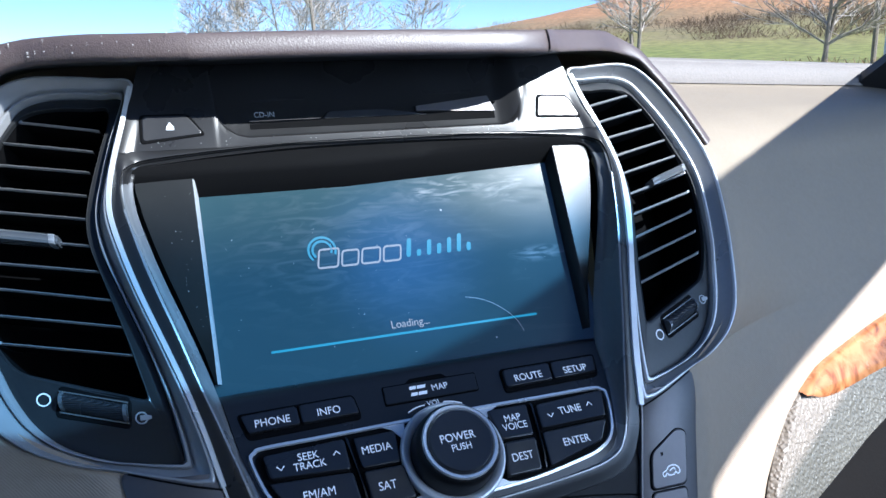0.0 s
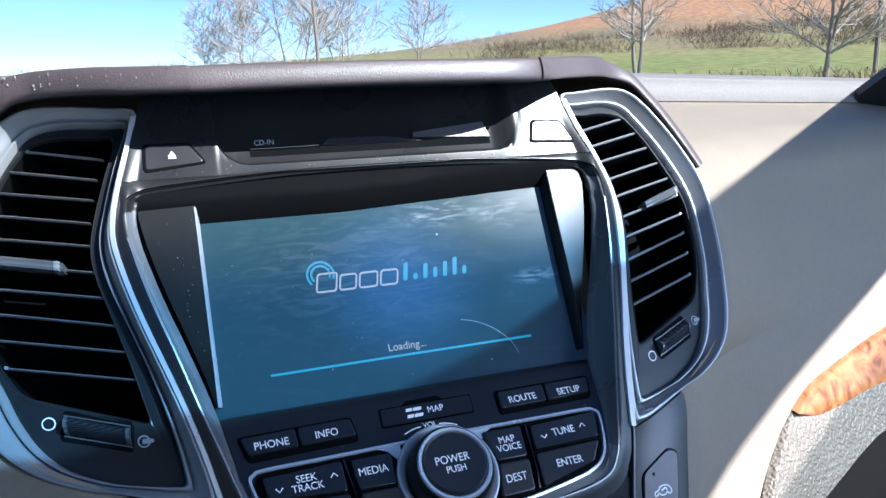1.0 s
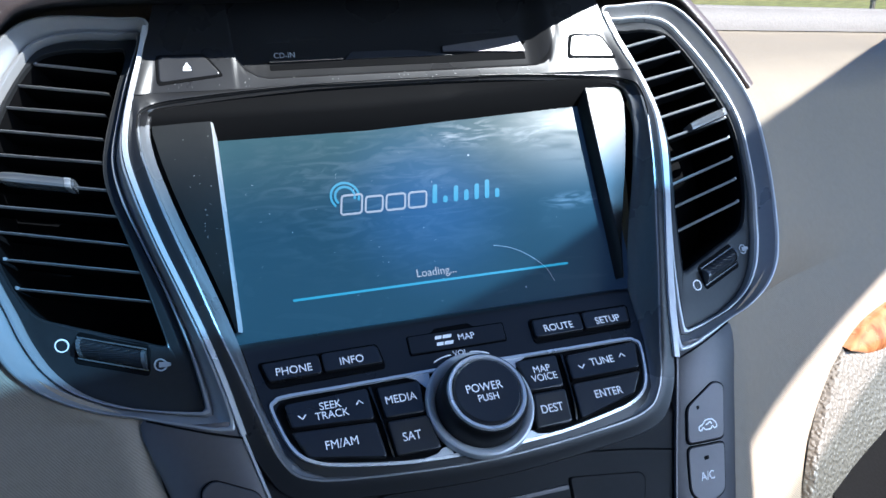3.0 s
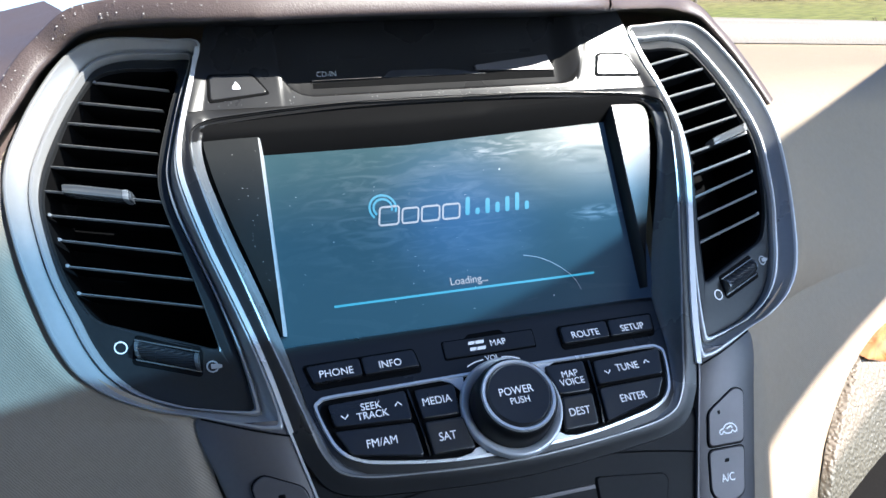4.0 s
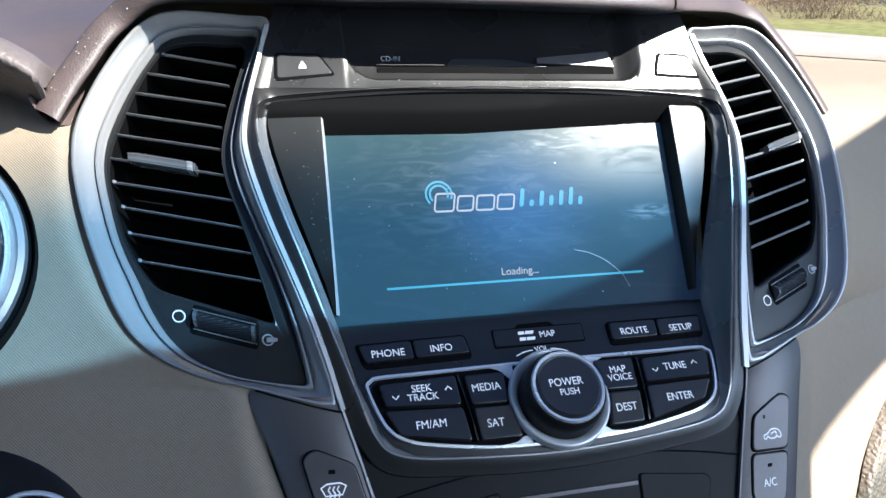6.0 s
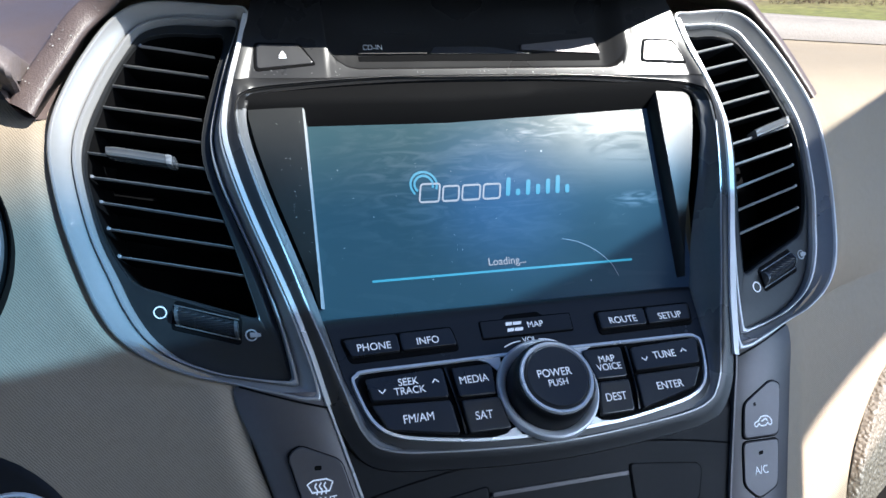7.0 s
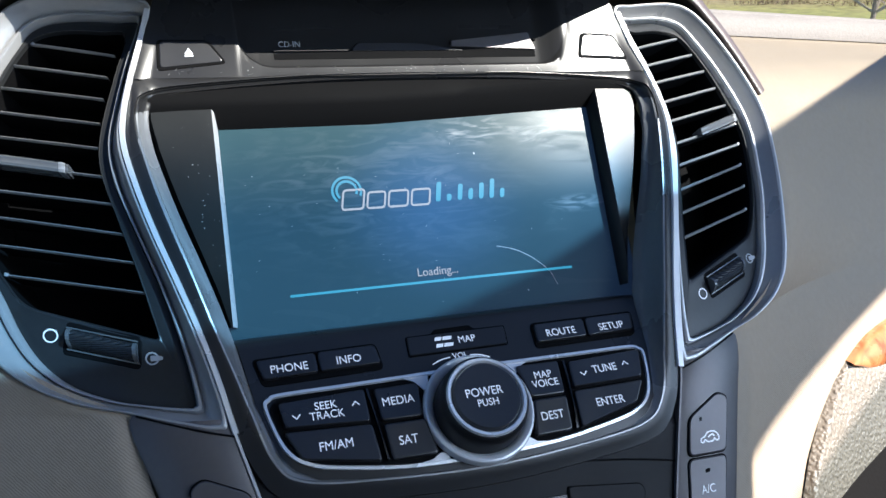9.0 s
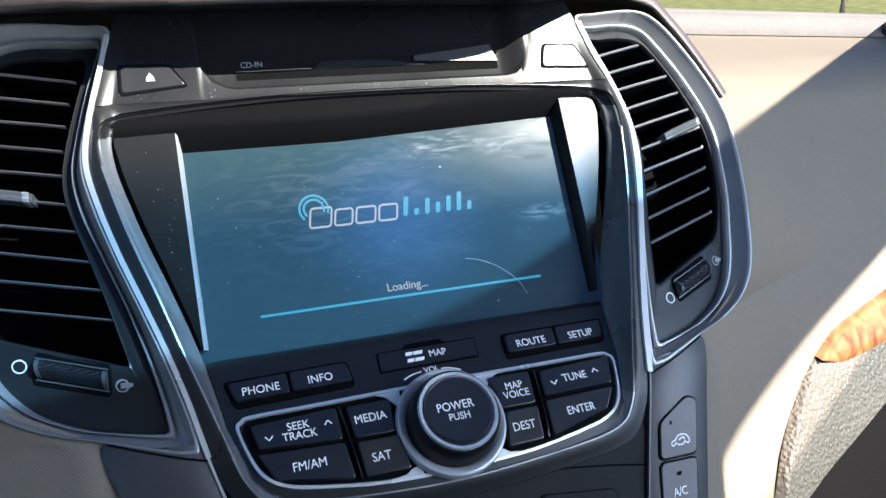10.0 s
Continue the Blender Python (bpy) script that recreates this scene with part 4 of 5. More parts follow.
# ---- flank strips with climate keys ----
climate = thing("climate_panel", "dark lower panel with climate control keys below the radio", "climate control")
L_IN = [(.1050, 1.0290), (.0992, 1.0200), (.0966, 1.0134), (.0896, .9906), (.0820, .9640), (.0730, .9300), (.0640, .8900)]
L_OUT = [(.1075, 1.0195), (.1200, 1.0210), (.1335, 1.0222), (.1255, .9980), (.1130, .9600), (.1010, .9200), (.0900, .8800)]
for s_ in (-1, 1):
    lab = "satin grey flank strip"
    strip("flank_strip", mir(L_IN[1:], s_), mir(L_OUT[1:], s_), [(-.03, -.003), (.0, -.0004), (.05, .0002), (.5, .0006), (.95, .0004), (1.0, -.0004), (1.03, -.006)], STRIP, climate, label=lab)
    line_on("bright_line", mir([(.0968, 1.0152), (.0964, 1.0134), (.0896, .9906), (.0820, .9640), (.0730, .9300)], s_), .0013, .0002, CHROME if s_ < 0 else STRIP, climate, thick=.0007, label="thin bright edge line" if s_ < 0 else "")
    line_on("seam", mir([(.0972, 1.0143), (.1150, 1.0190), (.1310, 1.0232)], s_), .0008, .0006, DEEP, climate, thick=.0002)
    keys = [([(.0955, .9948), (.1120, 1.0030), (.1172, 1.0010), (.1113, .9802), (.0920, .9806)], 0), ([(.0917, .9792), (.1110, .9788), (.1060, .9600), (.0950, .9560), (.0885, .9620)], 1)]
    if s_ < 0:
        keys = [([(.0940, .9955), (.1100, 1.0025), (.1150, .9995), (.1075, .9720), (.0880, .9740)], 2)]
    for pts, kind in keys:
        c = np.mean(pts, axis=0)
        grow = [tuple(c + (np.array(p) - c) * 1.045) for p in pts]
        plate("key_joint", mir(grow, s_), -.001, .0008, DEEP, climate, r=.0030, bevel=.0002, flat=True)
        kb = plate("key", mir(pts, s_), -.001, .0014, STRIP, climate, r=.0028, bevel=.0006, flat=True)
        c = (c[0] * s_, c[1])
        if kind == 1:
            text_on("A/C", .0985, .9672, .0016, .0052, WHITE, kb, bold=0, squeeze=.85)
            plate("lamp", [(.0987, .9748), (.1013, .9750), (.1011, .9735), (.0985, .9733)], .0012, .0015, DEEP, kb, r=.0006, bevel=.0001)
        elif kind == 0:
            plate("lamp", [(.0990, .9946), (.1018, .9948), (.1016, .9932), (.0988, .9930)], .0012, .0015, DEEP, kb, r=.0006, bevel=.0001)
            cx, cz = .1040, .9862
            line_on("car_mark", [(cx - .0048, cz - .0012), (cx - .0046, cz + .0002), (cx - .0026, cz + .0008), (cx - .0008, cz + .0023), (cx + .0026, cz + .0023), (cx + .0044, cz + .0006), (cx + .0044, cz - .0010), (cx + .0030, cz - .0013), (cx + .0022, cz - .0003), (cx + .0012, cz - .0013), (cx - .0016, cz - .0013), (cx - .0026, cz - .0003), (cx - .0036, cz - .0013)], .0007, .0015, WHITE, kb, True, k=2, thick=.0001)
            line_on("car_mark", [(cx - .0010, cz + .0004), (cx + .0014, cz + .0013), (cx + .0022, cz + .0004)], .0007, .0015, WHITE, kb, thick=.0001)
        else:
            plate("lamp", [(-.1048, .9948), (-.1020, .9946), (-.1022, .9930), (-.1050, .9932)], .0012, .0015, DEEP, kb, r=.0006, bevel=.0001)
            cx, cz = -.1032, .9873
            line_on("heat_mark", [(cx - .0034, cz - .0017), (cx - .0050, cz + .0013), (cx - .0026, cz + .0025), (cx + .0026, cz + .0025), (cx + .0050, cz + .0013), (cx + .0034, cz - .0017)], .0007, .0015, WHITE, kb, True, k=1, thick=.0001)
            for dx in (-.0018, 0, .0018):
                line_on("heat_mark", [(cx + dx, cz - .0026), (cx + dx + .0005, cz - .0012), (cx + dx - .0004, cz + .0002), (cx + dx + .0004, cz + .0015)], .0006, .0015, WHITE, kb, k=3, thick=.0001)
            text_on("FRONT", -.1032, .9822, .0016, .0044, WHITE, kb, bold=0, squeeze=.85)
# panel under the radio, its seam, a drawer lid and a key
verts, faces, nx = [], [], 30
zs = [1.004, .999, .9935, .990, .986, .982, .976, .968, .958, .945, .92, .88]
for z in zs:
    half = float(np.interp(z, [.88, .93, .964, .9906, 1.0134], [.062, .073, .082, .0902, .0972]))
    for i in range(nx + 1):
        verts.append(S(half * (2 * i / nx - 1), z, -.0012 if z < .995 else -.0030))
for r in range(len(zs) - 1):
    for i in range(nx):
        faces.append((r * (nx + 1) + i, r * (nx + 1) + i + 1, (r + 1) * (nx + 1) + i + 1, (r + 1) * (nx + 1) + i))
part("lower_panel", verts, faces, LOWP, climate)
line_on("seam", [(x, .9880 - 1.1 * x * x) for x in np.linspace(-.088, .088, 15)], .0008, -.0011, DEEP, climate, k=2, thick=.0002)
for s_ in (-1, 1):
    pts = [(.0335, .9780), (.0670, .9742), (.0690, .9715), (.0650, .9600), (.0335, .9640)]
    c = np.mean(pts, axis=0)
    plate("key_joint", mir([tuple(c + (np.array(p) - c) * 1.03) for p in pts], s_), -.003, -.0008, DEEP, climate, r=.002, bevel=.0002)
    plate("key", mir(pts, s_), -.003, -.0003, LOWP, climate, r=.002, bevel=.0005)
plate("drawer_lip", [(-.0320, .9755), (.0320, .9755), (.0320, .9740), (-.0320, .9740)], -.003, .0004, STRIP, climate, r=.0004, bevel=.0003)

# ---- hood over the disc slot ----
hood = thing("dash_hood", "brown grained padded hood arching over the centre stack", "dashboard hood", kind="structure")
mid = [(.0, .031, 1.1793), (.06, .032, 1.1790), (.090, .040, 1.1790), (.117, .057, 1.1794), (.143, .071, 1.1794)]
ARC = ((.158, 1.1775), (.1715, 1.1735), (.1800, 1.1650), (.1880, 1.1545), (.1955, 1.1420), (.2010, 1.1315), (.2050, 1.1230))
ARC_L = ((.1560, 1.1722), (.1680, 1.1680), (.1762, 1.1625), (.1844, 1.1543), (.1910, 1.1447), (.1985, 1.1340), (.2060, 1.1208))
sid = [tuple(S(x + .0030, z + .0015, -.0028)) for x, z in ARC]
half = mid + sid
left = [(.06, .031, 1.1788), (.09, .032, 1.1782), (.112, .037, 1.1780), (.130, .045, 1.1781), (.1475, .055, 1.1773), (.157, .061, 1.1763), (.1665, .065, 1.1735)] + [tuple(S(x, z, .004)) for x, z in ARC_L[2:]]
H_LOW = spline([(-x, y, z) for x, y, z in left[::-1]] + half, 3)
HN = np.array((0, -.89, .45))
rows = []
for fo, w, fw in ((0, -.004, .03), (0, -.002, .008), (0, .0, .001), (.0004, .0016, 0), (.0022, .0026, 0), (.006, .0028, 0), (.0098, .0020, 0), (.0116, .0006, 0), (.0126, -.003, .002), (.0130, -.006, .02), (.0125, -.008, .08), (.004, -.012, .2), (-.02, -.015, .32)):
    row = []
    for i, p in enumerate(H_LOW):
        d = H_LOW[min(i + 1, len(H_LOW) - 1)] - H_LOW[max(i - 1, 0)]
        o = np.array((-d[2], 0, d[0]))
        thin = 1 - .45 * min(1, max(0, (abs(p[0]) - .15) / .03)) if p[0] > 0 else 1
        o /= np.linalg.norm(o)
        if fo < 0:
            o = np.array((0, 0, 1.0))
        lean = .62 if p[0] > .0915 else .34
        row.append(tuple(p + o * fo * thin + np.array((0, lean * fo * thin + fw, 0)) + HN * w * (.6 if p[0] > .0915 else 1.1)))
    rows.append(row)
nH = len(H_LOW)
c0 = min(range(nH), key=lambda i: abs(H_LOW[i][0] + .088))
c1 = min(range(nH), key=lambda i: abs(H_LOW[i][0] - .092))
hoods = [sheet("hood_pad", [r[c0 - 1:c1 + 2] for r in rows], PAD, hood, k=2)]
for a, b in ((0, c0 + 1), (c1, nH)):
    hoods.append(sheet("hood_end", [[(x, y - .0012, z + .0004) for x, y, z in r[a:b]] for r in rows], PAD, hood, k=2))

# the underside is bare black plastic
for ob in hoods:
    ob.data.materials.append(BLACK)
    for f in ob.data.polygons:
        if abs(f.normal.y) < .75 and f.center.z < 1.1815 and f.index < len(ob.data.polygons) * .17:
            f.material_index = 1

# ---- dashboard sides ----
EDGE_Z = [.80, .85, .92, .96, 1.0, 1.0222, 1.030, 1.040, 1.06, 1.085, 1.11, 1.125]
EDGE_X = [.065, .080, .102, .1140, .1275, .1310, .1520, .1750, .1900, .1990, .2030, .2000]


def side_p(x0, z, f, far, amp):
    x = x0 + (far - x0) * f
    e = x - x0
    return (x, S(x0, z, -.003).y + amp * (1 - math.exp(-e / .15)), z)


dash = thing("dashboard", "beige textured dashboard with padded grey top", "dashboard", kind="structure")
FR = (0, .004, .012, .03, .06, .11, .19, .33, .6, 1)
ZROW = [1.118, 1.10, 1.085, 1.07, 1.055, 1.044, 1.036, 1.030, 1.025, 1.0222, 1.012, 1.0, .985, .965, .94, .90, .85, .78]
for s_, far, amp in ((1, .95, .115), (-1, -.95, .06)):
    rows = []
    for f in FR:
        row = []
        lift = .004 * min(1, f / .012) if f < .03 else .004
        for z in ZROW:
            x0 = float(np.interp(z, EDGE_Z, EDGE_X))
            x, y, zz = side_p(x0, z, f, .95, amp)
            row.append((s_ * x, y - lift, zz))
        xx, yt = abs(row[0][0]), row[0][1]
        zt = 1.153 - .04 * (xx - .39)
        if f < .05:
            zt = min(zt, 1.150)
        over = [(s_ * xx, .76, 1.166 - .04 * (xx - .7)), (s_ * xx, .50, 1.160 - .04 * (xx - .5)), (s_ * xx, .335, zt + .001), (s_ * xx, .322, zt - .003), (s_ * xx, max(yt + .09, .20), 1.143 - .03 * (xx - .25)), (s_ * xx, yt + .035, 1.133)]
        rows.append(over + row)
    sheet("dash_skin", rows, BEIGE, dash, k=3)
# padded top by the windscreen
for s_ in (1, -1):
    rows = [[(s_ * x, y, 1.155 - .04 * (x - .39) + dz + (y - .335) * .03) for x in (.0, .2, .39, .6, .95)] for y, dz in ((.318, -.004), (.319, .002), (.323, .010), (.332, .0160), (.350, .0185), (.5, .0180), (.76, .012), (.80, -.03))]
    sheet("top_pad", rows, PADTOP, dash, k=3)

# dust on the glass, the panel beside it and the hood
rd = random.Random(12)
vs, fs = [], []


def speck(p, u, v, n_, size):
    k, m_ = len(vs), 5
    a0 = rd.uniform(0, 6)
    st = rd.uniform(.5, 1)
    vs.extend(p + n_ * .00012 + (u * math.cos(a0 + 6.283 * i / m_) + v * math.sin(a0 + 6.283 * i / m_) * st) * size for i in range(m_))
    fs.append(tuple(range(k, k + m_)))


for _ in range(45):
    speck(glass_p(rd.uniform(-.086, .088), rd.uniform(1.038, 1.114), .0002), Vector((1, 0, 0)), GV, GN, rd.choice((.00015, .0002, .0002, .0003)))
for _ in range(22):
    z = rd.uniform(1.06, 1.119)
    o = float(np.interp(z, UZ, UW)) - .010
    speck(glass_p(-rd.uniform(.0935, max(.094, o)), z, .0080), Vector((1, 0, 0)), GV, GN, rd.choice((.00015, .0002, .0003)))
for _ in range(50):
    x, z = rd.uniform(-.118, .10), rd.uniform(1.1392, 1.1428)
    speck(S(x, z, .0008), *frame_at(x, z)[1:], rd.choice((.00015, .0002, .0003)))
for _ in range(70):
    i = rd.randrange(2, nH // 2 - 4)
    d = H_LOW[i + 1] - H_LOW[i - 1]
    o = np.array((-d[2], 0, d[0])) / np.linalg.norm((d[2], d[0]))
    fo = rd.uniform(.002, .0105)
    p = Vector(H_LOW[i] + o * fo + np.array((0, .34 * fo - .0012, .0004)) + HN * .0036)
    speck(p, Vector((1, 0, 0)), Vector((0, .45, .89)), Vector(HN), rd.choice((.0002, .0003, .0004)))
dust = part("dust", vs, fs, WHITEDUST, smooth=False)
tagged(dust, "pale dust specks lying on the radio screen and panels", "dust", kind="stuff")

# ---- passenger side: wood inlay and glove box ----
def pass_p(x, z, out=0.0):
    x0 = float(np.interp(z, EDGE_Z, EDGE_X))
    y = S(x0, z, -.003).y + .115 * (1 - math.exp(-(x - x0) / .15)) - .004
    return (x, y - out, z)


wood = thing("wood_inlay", "orange burl wood inlay on the passenger side of the dashboard", "wood trim")
top = [(.2425, .9790), (.250, .9815), (.2653, .9868), (.285, .9905), (.3082, .9942), (.3571, 1.0021), (.45, 1.014), (.90, 1.030)]
bot = [(.2428, .9782), (.2500, .9752), (.262, .9712), (.278, .9694), (.2955, .9690), (.3401, .9716), (.44, .980), (.90, .990)]
rows = []
for f, w in ((0, -.003), (.0, .002), (.06, .0045), (.3, .0058), (.7, .0060), (.93, .0045), (1.0, .002), (1.0, -.003)):
    rows.append([pass_p(a[0] + (b[0] - a[0]) * f, a[1] + (b[1] - a[1]) * f, w) for a, b in zip(top, bot)])
sheet("inlay", rows, WOOD, wood, k=4)
glove = thing("glove_box", "grey grained glove box lid under the wood inlay", "glove box")
rows = []
for z, w in ((.981, -.002), (.976, .002), (.968, .005), (.95, .007), (.935, .007), (.92, .005), (.905, .001), (.89, -.004)):
    x_l = float(np.interp(z, [.89, .9290, .9459, .9573, .9686, .9775, .981], [.155, .1770, .1878, .2040, .2210, .2380, .2440]))
    rows.append([pass_p(x_l + e, z - max(0, .981 - z) * 0 + (min(.012, .09 * max(0, e - .02)) if z > .96 else 0), w - (.006 if e < .001 else 0)) for e in (0, .003, .01, .03, .07, .15, .3, .6)])
sheet("lid", rows, HIDE, glove, k=4)
rows = []
for z, w in ((.925, -.012), (.920, .004), (.905, .012), (.88, .014), (.80, .012)):
    rows.append([pass_p(.200 + e, z + .035 * min(1, e / .12), w) for e in (0, .02, .045, .08, .14, .3, .6)])
sheet("lower_lid", rows, LIDM, glove, k=4, label="dark brown lower lid")
lk = Vector(pass_p(.2739, .8976, .0155))
path_tube("lock", [lk, lk + Vector((0, -.003, .001))], .0045, CHROME, glove, sides=20, label="round key lock")

# ---- instrument cluster, seen past the wheel ----
cluster = thing("instrument_cluster", "round black gauge with chrome bezel and white numerals", "instrument cluster")
GC = Vector((-.2705, -.004, 1.0785))
gu, gvv = Vector((.985, .17, 0)).normalized(), Vector((0, .45, .89)).normalized()
gn = gu.cross(gvv).normalized()


def disc(name, prof, mat, parent, n=72, label=""):
    vs = [GC + (gu * math.cos(2 * math.pi * i / n) + gvv * math.sin(2 * math.pi * i / n)) * r + gn * h for r, h in prof for i in range(n)]
    fs = [(a * n + i, a * n + (i + 1) % n, (a + 1) * n + (i + 1) % n, (a + 1) * n + i) for a in range(len(prof) - 1) for i in range(n)]
    return part(name, vs, fs, mat, parent, label)


disc("dial", [(.00001, -.010), (.047, -.010)], DEEP, cluster)
disc("bezel", [(.0435, -.010), (.0442, -.003), (.0462, .0012), (.0474, .0012), (.0482, -.001)], CHROME, cluster, label="chrome bezel")
disc("collar", [(.0482, -.001), (.0510, .0015), (.0535, .0003), (.0545, -.004)], SILVER, cluster, label="grey collar")
disc("gap", [(.0545, -.004), (.0562, -.005), (.0572, -.001), (.0578, -.006), (.0578, -.06)], DEEP, cluster)
for word, ang, rr, sz in (("14", -12, .0395, .0062), ("16", -36, .0395, .0062), ("240", -27, .0315, .0036), ("260", -44, .0330, .0036), ("12", 10, .0395, .0062), ("220", -4, .0315, .0036)):
    a = radians(ang)
    text_on(word, 0, 0, -.0097, sz, WHITE, cluster, name="numeral", basis=(GC + gu * rr * math.cos(a) + gvv * rr * math.sin(a), gu, gvv, gn))
for k in range(18):
    a = radians(40 - 5.5 * k)
    d, r_ = gu * math.cos(a) + gvv * math.sin(a), -gu * math.sin(a) + gvv * math.cos(a)
    o = GC + gn * -.0098
    wd = .0002 if k % 2 else .0005
    part("tick", [o + d * .0425 + r_ * wd, o + d * .0440 + r_ * wd, o + d * .0440 - r_ * wd, o + d * .0425 - r_ * wd], [(0, 1, 2, 3)], WHITE, cluster, smooth=False)
cowl = thing("cluster_hood", "grey grained hood over the instrument cluster", "instrument hood", kind="structure")
lip = [(-.34, 1.185), (-.275, 1.179), (-.2375, 1.1605), (-.2250, 1.1545), (-.2160, 1.1490), (-.2140, 1.1472)]
rows = []
for y, dz in ((.30, -.034), (.18, -.018), (.09, -.003), (.055, .0035), (.041, .002), (.036, -.002), (.038, -.006), (.045, -.009), (.056, -.016), (.075, -.024)):
    rows.append([(x + (.03 * (y - .05) if y > .05 and dz > 0 else -.08 * max(0, y - .045)) * (k < 5), y, z + dz) for k, (x, z) in enumerate(lip)])
sheet("cowl", rows, COWL, cowl, k=4)
end = spline([r[-1] for r in rows[1:]], 4)
mid = sum(end[len(end) // 3:]) / len(end[len(end) // 3:])
cap = [p + (mid - p) * f + np.array((h, 0, 0)) for f, h in ((0, 0), (.08, .0012), (.22, .0020)) for p in end] + [mid + np.array((.0022, 0, 0))]
m = len(end)
part("end_cap", cap, [(r * m + i, r * m + i + 1, (r + 1) * m + i + 1, (r + 1) * m + i) for r in range(2) for i in range(m - 1)] + [(2 * m + i, 2 * m + i + 1, 3 * m) for i in range(m - 1)], COWL, cowl)
# padded saddle between the cluster hood and the centre hood
rows = [[(-.2190, .050, 1.134), (-.2145, .050, 1.1262), (-.2095, .052, 1.1222), (-.203, .056, 1.1215)],
        [(-.2200, .080, 1.1460), (-.2130, .080, 1.1390), (-.207, .082, 1.1362), (-.198, .086, 1.1390)],
        [(-.2350, .130, 1.1520), (-.2220, .130, 1.1515), (-.2097, .130, 1.1535), (-.190, .130, 1.1620)],
        [(-.2760, .220, 1.1640), (-.2550, .220, 1.1655), (-.2312, .220, 1.1710), (-.186, .220, 1.1850)],
        [(-.3150, .320, 1.1740), (-.2890, .320, 1.1790), (-.2638, .320, 1.1862), (-.208, .310, 1.1985)]]
sheet("saddle", rows, PAD, cowl, k=5)
stalk = thing("wiper_stalk", "dark grey wiper stalk ending before the gauge", "wiper stalk")
path_tube("stalk", spline([(-.42, -.06, 1.072), (-.33, -.06, 1.078), (-.2125 - .045, -.06, 1.0975), (-.2125 - .009, -.06, 1.0988), (-.2125 - .002, -.06, 1.0988), (-.2125, -.06, 1.0988)], 6), lambda f: .0122 if f < .72 else .0122 * max(.05, 1 - ((f - .72) / .28) ** 2.2), STRIP, stalk, sides=18)

starter = thing("start_button", "round black start button with chrome ring in a dark panel", "start button")
SX, SZ = -.243, .955


def left_p(x, z, out=0.0):
    x0 = float(np.interp(z, EDGE_Z, EDGE_X))
    return Vector((x, S(x0, z, -.003).y + .06 * (1 - math.exp(-(abs(x) - x0) / .15)) - .004 - out, z))


n = 48
vs, fs = [], []
for r, h in ((1.06, -.004), (1.0, .001), (.96, .0022), (.5, .0035), (.0001, .0035)):
    vs += [left_p(SX + .054 * r * math.cos(2 * math.pi * i / n), SZ + .047 * r * math.sin(2 * math.pi * i / n), h) for i in range(n)]
for a in range(4):
    fs += [(a * n + i, a * n + (i + 1) % n, (a + 1) * n + (i + 1) % n, (a + 1) * n + i) for i in range(n)]
part("surround", vs, fs, BLACK, starter)
ringp = [left_p(SX + .026 + .020 * math.cos(2 * math.pi * i / 36), SZ + .017 + .0170 * math.sin(2 * math.pi * i / 36), .006) for i in range(36)]
path_tube("ring", ringp, .0011, CHROME, starter, closed=True, label="chrome ring")

# ---- car body round the seats ----
body = thing("car_body", "car cabin with grey headlining, pillars and doors", "car cabin", kind="structure")
ROOF_HALF = [(.0, -.470), (.20, -.465), (.39, -.455), (.44, -.432), (.475, -.405), (.52, -.41), (.575, -.560), (.575, -.9), (.575, -1.6), (.57, -2.5)]
roof_pts = ROOF_HALF + [(-x, y) for x, y in ROOF_HALF[:0:-1]]
nr = len(roof_pts)
vs = [(x, y, z) for z in (1.560, 1.568) for x, y in roof_pts]
fs = [tuple(range(nr)), tuple(range(nr, 2 * nr))] + [(i, (i + 1) % nr, nr + (i + 1) % nr, nr + i) for i in range(nr)]
part("headlining", vs, fs, LINING, body, "light grey headlining", smooth=False)


def plank(name, a0, a1, b0, b1, th, mat, parent):
    """A flat bar between edge a and edge b, th thick outward."""
    a0, a1, b0, b1 = map(Vector, (a0, a1, b0, b1))
    n_ = (a1 - a0).cross(b0 - a0).normalized() * th
    v = [a0, a1, b1, b0, a0 + n_, a1 + n_, b1 + n_, b0 + n_]
    return part(name, v, [(0, 1, 2, 3), (4, 5, 6, 7), (0, 1, 5, 4), (1, 2, 6, 5), (2, 3, 7, 6), (3, 0, 4, 7)], mat, parent, smooth=False)


for s_ in (1, -1):
    plank("front_pillar", (s_ * .476, -.41, 1.562), (s_ * .671, .565, 1.02), (s_ * .574, -.552, 1.562), (s_ * .766, .426, 1.02), s_ * .012, PILLAR, body)
    plank("roof_rail", (s_ * .574, -.56, 1.562), (s_ * .60, -2.5, 1.562), (s_ * .585, -.60, 1.545), (s_ * .62, -2.5, 1.53), s_ * .012, LINING, body)
    plank("middle_pillar", (s_ * .63, -1.02, 1.55), (s_ * .76, -1.02, .9), (s_ * .63, -1.16, 1.55), (s_ * .76, -1.20, .9), s_ * .02, LINING, body)
    plank("door", (s_ * .76, .60, 1.00), (s_ * .76, -2.5, 1.02), (s_ * .76, .60, .30), (s_ * .76, -2.5, .30), s_ * .04, DOORM, body)
    plank("rear_side_glass", (s_ * .63, -1.16, 1.552), (s_ * .62, -2.49, 1.53), (s_ * .755, -1.20, 1.02), (s_ * .755, -2.49, 1.02), s_ * .006, DARKW, body)
for s_ in (1, -1):
    plank("side_window", (s_ * .602, -.600, 1.548), (s_ * .770, .42, 1.005), (s_ * .636, -1.025, 1.548), (s_ * .765, -1.05, 1.005), s_ * .004, CLEAR, body)
